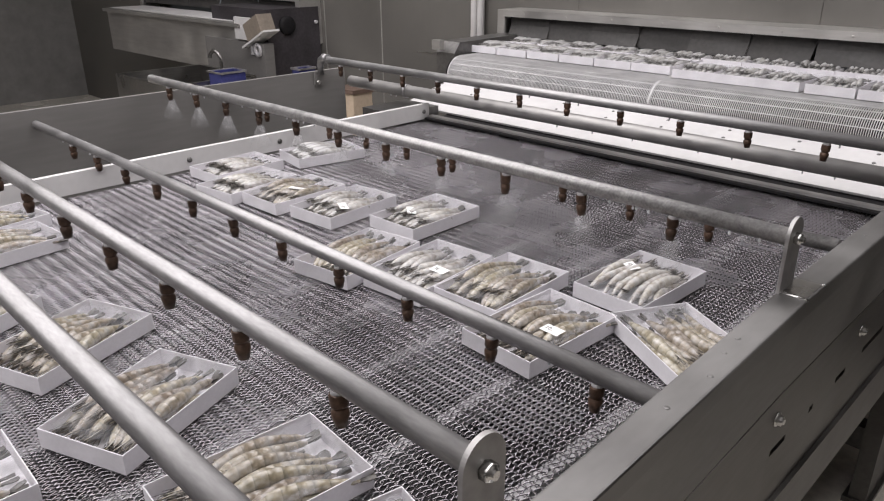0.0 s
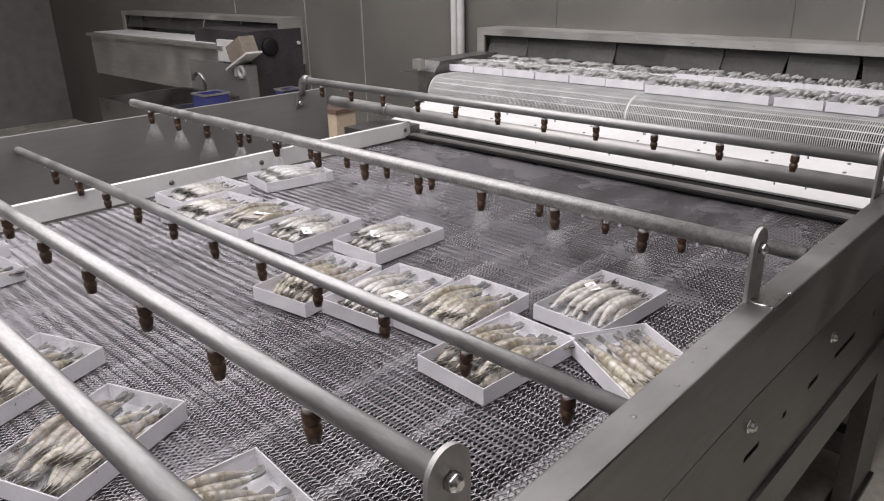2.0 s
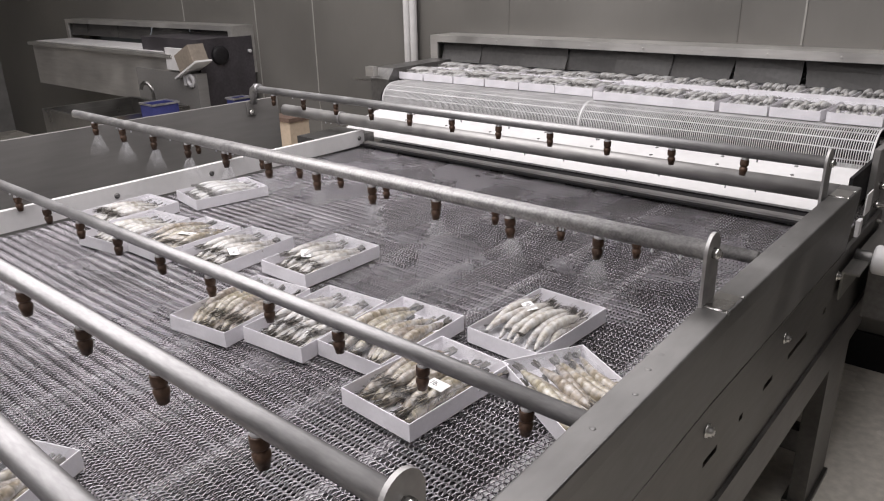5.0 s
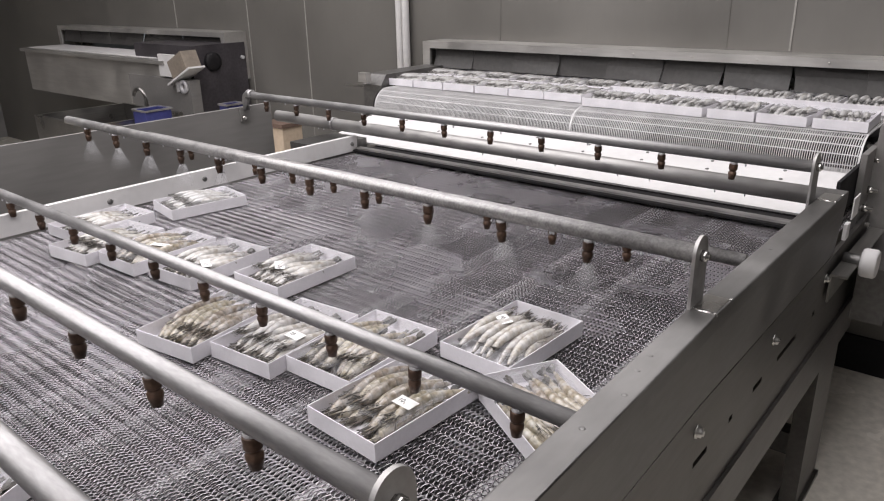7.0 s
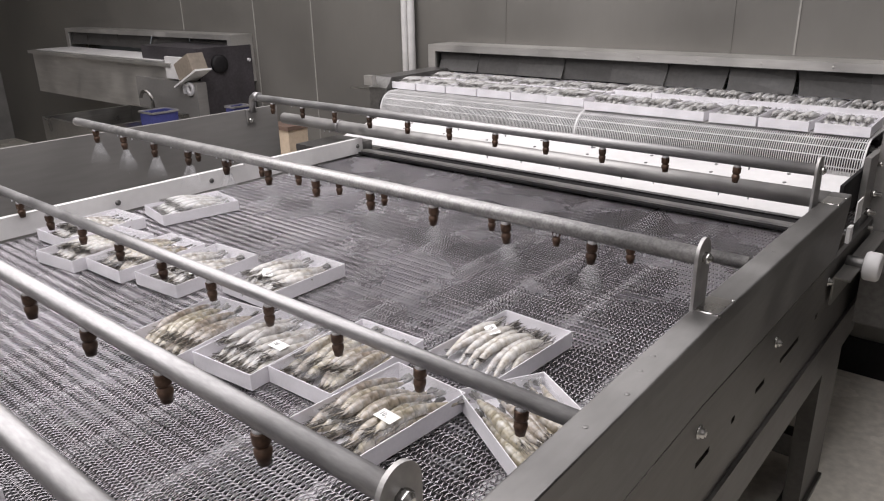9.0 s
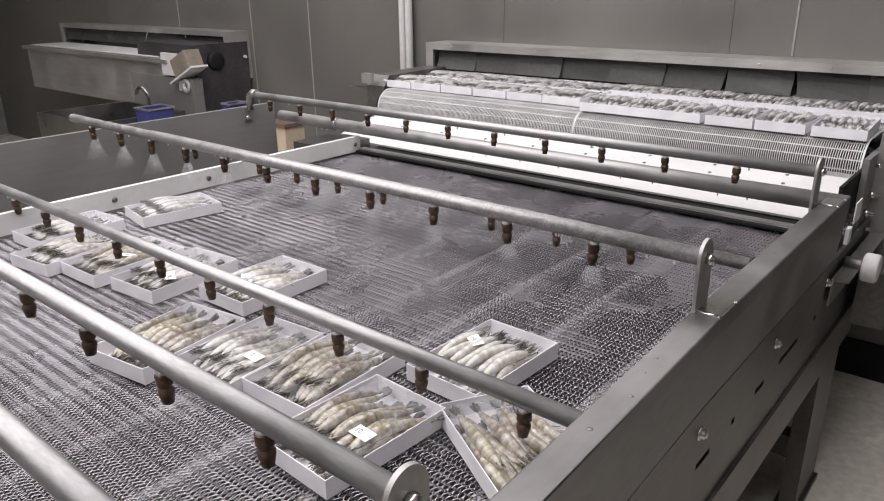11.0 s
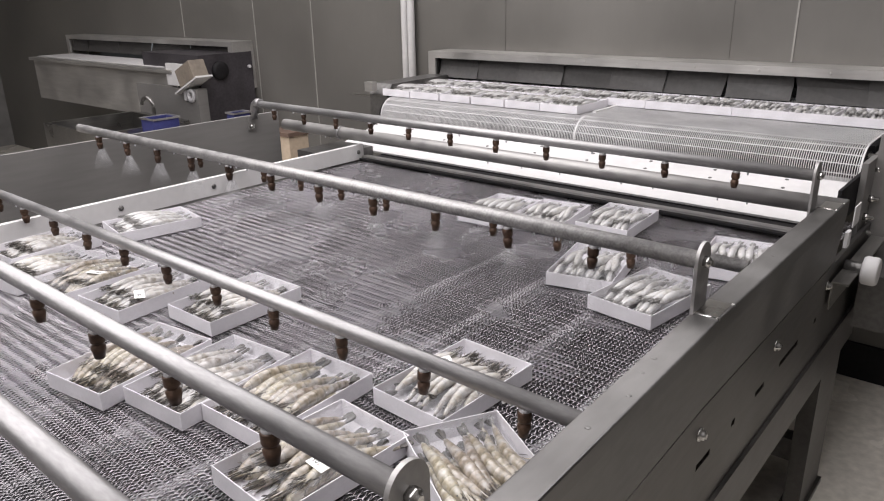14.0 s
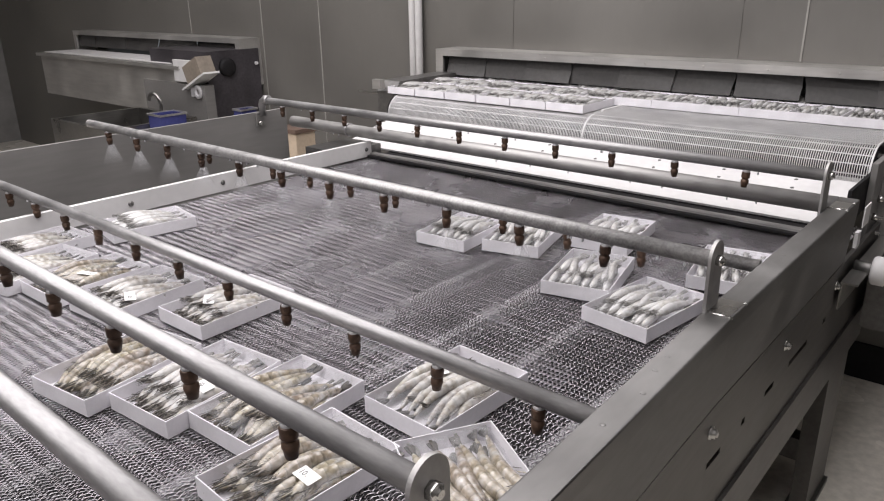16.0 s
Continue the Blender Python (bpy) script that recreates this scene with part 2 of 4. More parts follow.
def shared(name, data, parent, m):
    ob = new(name, data)
    ob.parent = parent
    ob.matrix_basis = m
    return ob


def thing(name, label, category, group="", kind="", at=(0, 0, 0)):
    ob = new(name)
    ob.location = at
    ob.empty_display_size = 0.05
    return tagged(ob, label, category, group, kind)


def setting(name, bm, mats, label="", category=""):
    return tagged(part(name, bm, mats), label, category, "", "structure")


def boxes(*dims, width=0.0):
    bm = bmesh.new()
    for d in dims:
        box(bm, *d)
    return bevel(bm, width) if width else bm


def kinked(bm):
    """The outer side of the conveyor bends out a little at its welded joint."""
    geom = bm.verts[:] + bm.edges[:] + bm.faces[:]
    bmesh.ops.bisect_plane(bm, geom=geom, plane_co=(0, JOINT_Y, 0), plane_no=(0, 1, 0))
    for v in bm.verts:
        v.co.x += out(v.co.y)
    return bm


def out(y):
    return 0.024 * max(0.0, JOINT_Y - y)


# ---- numbers of the plan ----
JOINT_Y = -0.801
BELT_Z = 0.962
BELT_L, BELT_R = -1.645, 0.24
WALL_Y = 1.37
HIGH, LOW = 1.193, 1.083
DRIFT = ((0, 0.105), (2, 0.049), (4, 0), (5, -0.0265), (7.5, -0.1), (9, -0.141), (11.5, -0.213), (12.5, -0.246), (13.5, -0.276), (14.5, -0.305), (15.5, -0.331), (16, -0.342))


def drift(t):
    return float(np.interp(t, [a for a, _ in DRIFT], [b for _, b in DRIFT]))


# ---- room ----
setting("floor", boxes((-9, 1.8, -7, 3.2, -0.1, 0)), FLOOR, "wet grey concrete factory floor", "floor")
setting("ceiling", boxes((-9, 1.8, -7, 3.2, 3.4, 3.5)), CEILING, "pale panelled factory ceiling", "ceiling")
setting("wall_south", boxes((-9, 1.8, -7.1, -7, 0, 3.4)), ROOM, "plain pale panel wall", "wall")
setting("wall_west", boxes((-9.1, -9, -7, 3.2, 0, 3.4)), ROOM, "plain pale panel wall", "wall")
# Unseen dark wall, added to darken reflections on the beam's outer face.
setting("wall_east", boxes((1.7, 1.8, -7, WALL_Y, 0, 3.4)), DARK_STEEL, "unseen dark wall added to dim the beam's reflections", "wall")
HX0, HX1, HZ0, HZ1 = -2.075, 0.34, 1.0, 1.303
OX0, OX1 = -6.6, -4.05
wall = setting("wall_north", boxes((-9, OX0, WALL_Y, 1.47, 0, 3.4), (OX1, HX0, WALL_Y, 1.47, 0, 3.4), (HX1, 1.8, WALL_Y, 1.47, 0, 3.4),
                                   (HX0, HX1, WALL_Y, 1.47, HZ1, 3.4), (HX0, HX1, WALL_Y, 1.47, 0, HZ0),
                                   (OX0, OX1, WALL_Y, 1.47, HZ1, 3.4), (OX0, OX1, WALL_Y, 1.47, 0, HZ0)),
               WALL, "dull stainless freezer wall made of tall panels", "wall")
for sx in (-4.9, -3.952, -3.316, -0.26, 1.2):
    part("seam", boxes((sx - 0.0038, sx + 0.0038, WALL_Y - 0.004, WALL_Y, 0, HZ0 if HX0 < sx < HX1 or OX0 < sx < OX1 else 3.4),
                       (sx - 0.0038, sx + 0.0038, WALL_Y - 0.004, WALL_Y, HZ1 + 0.04, 3.4)) if HX0 < sx < HX1 or OX0 < sx < OX1
         else boxes((sx - 0.0038, sx + 0.0038, WALL_Y - 0.004, WALL_Y, 0, 3.4)), SEAM, wall, "pale sealant joint")
for sx in (-1.73, -0.524):
    part("seam", boxes((sx - 0.003, sx + 0.003, WALL_Y - 0.003, WALL_Y, HZ1 + 0.04, 3.4)), WALL, wall)
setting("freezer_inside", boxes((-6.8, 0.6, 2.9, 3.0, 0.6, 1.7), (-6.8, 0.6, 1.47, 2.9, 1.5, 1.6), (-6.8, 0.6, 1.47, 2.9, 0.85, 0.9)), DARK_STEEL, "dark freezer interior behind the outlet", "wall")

# Black strip set before the wall paints the shade of a foot recess.
part("base_gap", boxes((0.0, 1.69, 1.35, 1.369, 0, 0.165)), BLACK, wall, "black strip standing in for the shaded recess at the wall's foot")

# ---- freezer outlet hood with rubber strips ----
def hood(x0, x1, label):
    h = thing("outlet_hood", label, "hood")
    part("front_frame", boxes((x0 - 0.05, x1 + 0.05, 1.185, 1.2, 1.303, 1.338), (x0 - 0.05, x0, 1.185, 1.2, 1.0, 1.303), (x1, x1 + 0.05, 1.185, 1.2, 1.0, 1.303), width=0.002), HOOD, h)
    part("top_plate", boxes((x0 - 0.05, x1 + 0.05, 1.2, WALL_Y, 1.33, 1.338)), HOOD, h)
    part("side_plate", boxes((x0 - 0.05, x0 - 0.044, 1.2, WALL_Y, 1.0, 1.33)), HOOD, h)
    part("side_plate", boxes((x1 + 0.044, x1 + 0.05, 1.2, WALL_Y, 1.0, 1.33)), HOOD, h)
    for k in range(9):
        bx = x0 + (x1 - x0) * (k + 0.5) / 9
        bm = bmesh.new()
        lathe(bm, [(0.005, 0), (0.005, 0.002), (0.003, 0.003)], pose(bx, 1.185, 1.32, 90), 8)
        part("screw", bm, HOOD, h)
    rng = random.Random(int(abs(x0) * 10))
    x, n = x0 + 0.004, 9
    step = (x1 - x0 - 0.008) / n
    for k in range(n):
        bm = bmesh.new()
        lift = rng.uniform(0.0, 0.008)
        prof = [(1.23 + 0.01 * (k % 2), 1.3), (1.225 + 0.01 * (k % 2), 1.26), (1.21 - lift + 0.01 * (k % 2), 1.199 + lift * 0.3)]
        cols = []
        for cx in (x + k * step, x + (k + 1) * step - 0.004):
            skew = rng.uniform(-0.012, 0.012)
            cols.append([(cx + skew * i, y + rng.uniform(-0.006, 0.006), z) for i, (y, z) in enumerate(prof)])
        front = [[bm.verts.new(p) for p in c] for c in cols]
        back = [[bm.verts.new((p[0], p[1] + 0.004, p[2])) for p in c] for c in cols]
        for i in range(2):
            bm.faces.new((front[0][i], front[1][i], front[1][i + 1], front[0][i + 1]))
            bm.faces.new((back[0][i], back[0][i + 1], back[1][i + 1], back[1][i]))
            for s in (0, 1):
                bm.faces.new((front[s][i], front[s][i + 1], back[s][i + 1], back[s][i]))
        bm.faces.new((front[0][2], front[1][2], back[1][2], back[0][2]))
        part("curtain_strip", bm, CURTAIN, h, "dark rubber curtain strip")
    return h


hood(HX0, HX1, "long stainless outlet hood with hanging dark rubber strips")
hood(OX0, OX1, "second stainless outlet hood of the neighbouring line")

# ---- white riser pipes on the wall ----
for px in (-2.434, -2.384):
    bm = bmesh.new()
    rod(bm, (px, 1.335, 0.0), (px, 1.335, 3.38), 0.022, 18)
    tagged(part("riser_pipe", bm, WHITE), "white upright pipe against the freezer wall", "pipe", "riser pipes")

# ---- outfeed conveyor: two lanes of open plastic grid over a nose roller ----
NOSE_R = 0.092


def grid_lane(bm, x0, x1, cy, top):
    cz = top - NOSE_R
    path = [(y, top) for y in np.arange(2.0, cy, -0.06)] + [(cy - NOSE_R * math.sin(a), cz + NOSE_R * math.cos(a)) for a in np.linspace(0, 2.1, 12)]
    count = int((x1 - x0) / 0.0072)
    w, th = 0.0011, 0.004
    for k in range(count + 1):
        x = x0 + (x1 - x0) * k / count
        ww = w * (2.6 if k in (0, count) else 1)
        rings = []
        for i, (y, z) in enumerate(path):
            y2, z2 = path[min(i + 1, len(path) - 1)]
            y1, z1 = path[max(i - 1, 0)]
            d = Vector((0, y2 - y1, z2 - z1)).normalized()
            nrm = Vector((0, d.z, -d.y))
            p = Vector((x, y, z))
            rings.append([bm.verts.new(p + Vector((s * ww, 0, 0)) + nrm * h) for s, h in ((-1, 0), (1, 0), (1, -th), (-1, -th))])
        for a, b in zip(rings, rings[1:]):
            for j in range(4):
                bm.faces.new((a[j], a[(j + 1) % 4], b[(j + 1) % 4], b[j]))
    arc = [(cy - (NOSE_R - 0.001) * math.sin(a), cz + (NOSE_R - 0.001) * math.cos(a), a) for a in np.arange(0.1, 2.1, 0.36)]
    flat = [(y, top - 0.001, 0) for y in np.arange(cy + 0.033, 1.35, 0.033)]
    for y, z, a in arc + flat:
        box(bm, x0, x1, -0.0017, 0.0017, -0.003, 0.0, pose(0, y, z, math.degrees(a)))


outfeed = thing("outfeed_conveyor", "white open-grid outfeed conveyor curving down over its nose", "conveyor")
bm = bmesh.new()
grid_lane(bm, -1.945, -0.85, 0.70, 1.155)
tagged(part("grid_belt", bm, GRID, outfeed, "white slotted plastic grid"), kind="stuff")
bm = bmesh.new()
grid_lane(bm, -0.835, 0.195, 0.68, 1.16)
tagged(part("grid_belt", bm, GRID, outfeed, "white slotted plastic grid"), kind="stuff")
# Roller and bed plate are black to paint shade behind the grid's gaps.
bm = bmesh.new()
rod(bm, (-1.97, 0.71, 1.06), (0.2, 0.69, 1.062), 0.07, 24)
part("nose_roller", bm, BLACK, outfeed, "nose roller coloured black to deepen the shade under the grid")
bm = boxes((-1.98, 0.195, 0.8, 2.0, 1.09, 1.13))
part("bed_plate", bm, BLACK, outfeed)
# bearing housings at both ends
bm = bmesh.new()
vs = [(0.70, 1.0), (0.70, 1.16), (0.74, 1.21), (1.19, 1.215), (1.19, 0.9), (0.8, 0.9)]
for x in (-2.11, -1.985):
    [bm.verts.new((x, y, z)) for y, z in vs]
bm.verts.ensure_lookup_table()
n = len(vs)
bm.faces.new(bm.verts[:n])
bm.faces.new(bm.verts[n:][::-1])
for i in range(n):
    bm.faces.new((bm.verts[i], bm.verts[(i + 1) % n], bm.verts[n + (i + 1) % n], bm.verts[n + i]))
part("end_housing", bevel(bm, 0.004), DARK_STEEL, outfeed, "stainless end housing with a chamfered nose")
part("tie_lug", boxes((-2.1, -2.045, 0.655, 0.69, 1.175, 1.222), width=0.003), HOOD, outfeed)
part("tie_bar", boxes((-2.29, -2.1, 0.74, 0.75, 1.135, 1.143)), STEEL, outfeed)
bm = bmesh.new()
lathe(bm, [(0.085, 0), (0.085, 0.022), (0.06, 0.03)], pose(-1.984, 0.72, 1.06, 0, 90), 24)
part("roller_disc", bm, BLACK, outfeed)
bm = boxes((0.215, 0.232, 0.5, 1.19, 0.86, 1.13), (0.232, 0.36, 0.62, 1.19, 0.7, 1.2), width=0.004)
part("end_housing", bm, PANEL, outfeed, "dull steel end housing")
for by, bz in ((0.56, 0.95), (0.6, 1.0), (0.63, 1.09), (0.56, 0.9)):
    bm = bmesh.new()
    lathe(bm, [(0.012, 0), (0.012, 0.014), (0.007, 0.016), (0.007, 0.03)], pose(0.232, by, bz, 0, 90), 6)
    part("bolt", bm, BOLT, outfeed)
bm = bmesh.new()
rod(bm, (0.2, 0.66, 1.12), (0.26, 0.66, 1.12), 0.012, 12)
part("shaft_stub", bm, BOLT, outfeed)
part("lane_divider", boxes((-0.849, -0.836, 0.76, 1.19, 1.12, 1.166), width=0.002), WHITE, outfeed)
part("side_guard", boxes((0.203, 0.212, 0.28, 0.64, 0.98, 1.09), width=0.002), BLACK, outfeed, "dark side guard of the chute")

# ---- white chute below the outfeed nose ----
chute = thing("chute", "white plastic chute plate with small countersunk screws", "chute")
SL = math.atan2(1.05 - 0.982, 0.62 - 0.335)
bm = bmesh.new()
chute_m = pose(0, 0.3, 0.975, math.degrees(SL))
box(bm, -1.93, 0.2, 0, 0.345, -0.008, 0, chute_m)
part("chute_plate", bevel(bm, 0.002), WHITE, chute)
screw = bmesh.new()
lathe(screw, [(0.0062, -0.002), (0.0062, 0.001), (0.003, 0.002)], Matrix(), 10)
screw = mesh_of("chute_screw", screw, DARK_STEEL)
for k in range(9):
    for v in (0.2, 0.263):
        shared("screw", screw, chute, chute_m @ pose(0.0 - 0.24 * k + (0.0 if v < 0.23 else -0.006), v, 0))
part("chute_side", boxes((0.259, 0.262, 0.24, 0.31, 1.0, 1.06), width=0.001), WHITE, chute)

# ---- the glazing conveyor ----
conveyor = thing("glazing_conveyor", "long stainless glazing conveyor frame with a slotted outer beam", "conveyor")
# right side beam in welded lengths
for y0, y1 in ((-2.9, 0.15),):
    bm = bmesh.new()
    outline = [(0.208, 1.072), (0.208, 1.0985), (0.2095, 1.1012), (0.212, 1.102), (0.2545, 1.102), (0.257, 1.1012), (0.2585, 1.0985), (0.2585, 1.07), (0.2475, 0.922), (0.2415, 0.922), (0.2525, 1.07), (0.2525, 1.096), (0.214, 1.096), (0.214, 1.072)]
    ends = [[bm.verts.new((x, y, z)) for x, z in outline] for y in (y0, y1)]
    for i in range(len(outline)):
        j = (i + 1) % len(outline)
        bm.faces.new((ends[0][i], ends[0][j], ends[1][j], ends[1][i]))
    bm.faces.new(ends[0])
    bm.faces.new(ends[1][::-1])
    part("side_beam", kinked(bm), BEAM, conveyor, "folded stainless channel beam with a flat top")
for y in (-1.601, -0.801, 0.021):
    bm = bmesh.new()
    rod(bm, (0.2095 + out(y), y, 1.1008), (0.257 + out(y), y, 1.1008), 0.0032, 8)
    for q in range(9):
        bmesh.ops.create_icosphere(bm, subdivisions=1, radius=0.0032 + 0.0008 * (q % 3), matrix=Matrix.Translation((0.2105 + out(y) + 0.0056 * q, y + 0.0016 * (q % 2), 1.1004)))
    part("weld_bead", bm, BOLT, conveyor)
    bm = bmesh.new()
    for q in range(3):
        bmesh.ops.create_icosphere(bm, subdivisions=1, radius=0.0034, matrix=Matrix.Translation((0.252 + out(y) + 0.002 * q, y + 0.074 + 0.002 * q, 1.1004)))
    part("weld_bead", bm, BOLT, conveyor)
    part("joint_plate", boxes((0.2125 + out(y), 0.2535 + out(y), y + 0.004, y + 0.074, 1.1023, 1.1032), width=0.0006), STEEL, conveyor, "lighter joint plate on the beam's top")
bm = bmesh.new()
cuts = [-2.9]
slots = [(-2.65, -2.53), (-2.2, -2.15), (-1.75, -1.63), (-1.2, -1.15), (-0.79, -0.72), (-0.6, -0.58), (-0.45, -0.39), (-0.274, -0.122), (0.03, 0.055)]
for a, b in slots:
    cuts += [a, b]
cuts.append(0.7)
for a, b in zip(cuts[::2], cuts[1::2]):
    box(bm, 0.2385, 0.2445, a, b, 0.776, 0.79)
box(bm, 0.2385, 0.2445, -2.9, 0.7, 0.79, 0.8)
lip = [[bm.verts.new((x, y, z)) for x, z in ((0.2385, 0.921), (0.2485, 0.919), (0.2485, 0.803), (0.2385, 0.803))] for y in (-2.9, 0.7)]
for i in range(4):
    j = (i + 1) % 4
    bm.faces.new((lip[0][i], lip[0][j], lip[1][j], lip[1][i]))
bm.faces.new(lip[0])
bm.faces.new(lip[1][::-1])
box(bm, 0.2385, 0.2445, -2.9, 0.7, 0.62, 0.776)
for sx, sy in ((0.229, -1.055), (0.242, -1.127), (0.234, -1.233), (0.226, -1.002), (0.231, -0.42), (0.238, -1.48)):
    dot = bmesh.new()
    lathe(dot, [(0.0045, 0), (0.0035, 0.0004), (0.001, 0.0006)], pose(sx + out(sy), sy, 1.1021), 10)
    part("spot_weld", dot, BEAM, conveyor)
# Dark plate added inside the beam to stand in for its recess's shade.
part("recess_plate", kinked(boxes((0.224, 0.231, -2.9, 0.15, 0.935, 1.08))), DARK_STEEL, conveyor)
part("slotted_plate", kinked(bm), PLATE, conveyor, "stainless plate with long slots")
# Black sheet behind the slots stands in for the shade inside.
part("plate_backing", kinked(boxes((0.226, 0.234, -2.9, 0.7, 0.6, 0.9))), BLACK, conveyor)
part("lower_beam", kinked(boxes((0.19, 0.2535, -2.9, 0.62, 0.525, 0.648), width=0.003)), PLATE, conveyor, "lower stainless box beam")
for by in (-2.157, -1.706, -1.255, -0.804, -0.353, 0.098):
    bm = bmesh.new()
    lathe(bm, [(0.015, 0), (0.015, 0.002), (0.0105, 0.0025), (0.0105, 0.009), (0.006, 0.0095), (0.006, 0.013)], pose(0.2487 + out(by), by, 0.868, 0, 90), 6)
    part("bolt", bm, BOLT, conveyor)
for ly in (0.27, -1.9, -2.7):
    bm = boxes((0.2, 0.2505, ly - 0.03, ly + 0.21, 0.02, 0.527), (0.185, 0.262, ly - 0.04, ly + 0.22, 0, 0.02), width=0.003)
    for v in bm.verts:
        v.co.x += out(ly)
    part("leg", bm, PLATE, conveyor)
    bm = boxes((-2.2, -2.14, ly, ly + 0.12, 0, 0.86), width=0.003)
    part("leg", bm, STEEL, conveyor)
part("cross_beam", boxes((-2.14, 0.205, 0.3, 0.36, 0.16, 0.24), width=0.003), DARK_STEEL, conveyor)
part("cross_beam", boxes((-2.14, 0.205, -1.87, -1.81, 0.16, 0.24), width=0.003), DARK_STEEL, conveyor)
# left panel, guide strip, far end bar
part("left_panel", boxes((-2.19, -2.17, -2.9, 0.15, 0.79, 1.132), width=0.003), PANEL, conveyor, "plain stainless side panel")
guide = part("guide_strip", boxes((-1.665, -1.645, -2.9, 0.19, 0.966, 1.03), width=0.003), WHITE, conveyor, "white plastic belt guide strip")
for gy in (0.16, -0.562, -0.911, -1.4, -1.9):
    bm = bmesh.new()
    lathe(bm, [(0.009, 0), (0.009, 0.003), (0.004, 0.005)], pose(-1.645, gy, 0.998, 0, 90), 10)
    part("guide_bolt", bm, DARK_STEEL, guide)
part("guide_bracket", boxes((-2.165, -1.666, -2.9, 0.15, 0.8, 0.82)), DARK_STEEL, conveyor)
part("end_cover", boxes((-1.885, -1.668, 0.02, 0.27, 0.93, 1.005), width=0.005), DARK_STEEL, conveyor, "dark box cover at the belt's end")
bm = boxes((-1.64, 0.2, 0.176, 0.206, 0.974, 0.981), width=0.003)
part("end_bar", bm, ROLLER, conveyor, "steel scraper bar across the belt's end")
# Black boxes paint the shadow around the bar and the dark gap behind it.
part("end_flap", boxes((-1.64, 0.2, 0.235, 0.29, 0.962, 0.966), (-1.64, 0.2, 0.158, 0.235, 0.966, 0.9735)), BLACK, conveyor)
part("end_plate", boxes((-1.64, 0.2, 0.29, 0.296, 0.955, 0.97)), BLACK, conveyor)
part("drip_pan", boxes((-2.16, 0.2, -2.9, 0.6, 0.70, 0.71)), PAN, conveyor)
for k in range(10):
    sx = 0.105 - 0.19 * k
    part("support_strip", boxes((sx - 0.012, sx + 0.012, -2.9, 0.5, 0.925, 0.952), width=0.003), UNDER, conveyor)
bm = bmesh.new()
rod(bm, (0.26, 0.24, 0.885), (0.325, 0.24, 0.885), 0.02, 20)
part("drive_shaft", bm, DARK_STEEL, conveyor)
bm = bmesh.new()
lathe(bm, [(0.036, 0), (0.041, 0.006), (0.041, 0.034), (0.036, 0.04)], pose(0.305, 0.24, 0.885, 0, 90), 28)
part("drive_cap", bm, WHITE, conveyor, "round white plastic drive cap")
part("cap_block", boxes((0.252, 0.262, 0.2, 0.235, 0.95, 0.995), width=0.003), WHITE, conveyor)
bm = boxes((0.258, 0.3, 0.1, 0.6, 0.876, 0.882), (0.258, 0.263, 0.1, 0.6, 0.8, 0.876), width=0.002)
part("angle_bracket", bm, STEEL, conveyor)
part("gear_box", boxes((0.27, 0.36, 0.45, 0.8, 0.62, 0.8), width=0.01), DARK_STEEL, conveyor)

# ---- spray pipes ----
nozzle = bmesh.new()
lathe(nozzle, [(0.0085, 0.024), (0.0085, 0.02), (0.0115, 0.02), (0.0125, 0.018), (0.0125, 0.004), (0.0115, 0.002), (0.0095, 0.001), (0.0095, -0.003), (0.0118, -0.005), (0.0118, -0.012), (0.0105, -0.016), (0.0085, -0.027), (0.006, -0.027), (0.004, -0.024)], Matrix(), 14)
for v in nozzle.verts:
    v.co *= 0.9
nozzle = mesh_of("nozzle", nozzle, BRASS)
ferrule = bmesh.new()
lathe(ferrule, [(0.010, 0.019), (0.0105, 0.021), (0.010, 0.026)], Matrix(), 12)
for v in ferrule.verts:
    v.co *= 0.9
ferrule = mesh_of("ferrule", ferrule, UNDER)
drop = bmesh.new()
lathe(drop, [(0.0005, 0.006), (0.0015, 0.003), (0.0028, -0.001), (0.0024, -0.0035), (0.0006, -0.005)], Matrix(), 8)
drop = mesh_of("drop", drop, WATER)
mist = bmesh.new()
for s, lean in ((1.0, 0), (0.6, 0.01)):
    lathe(mist, [(0.004, 0.0), (0.018 * s, -0.026), (0.033 * s, -0.058), (0.042 * s, -0.085)], pose(lean, 0, 0), 20, cap=False)
mist = mesh_of("mist", mist, MIST)


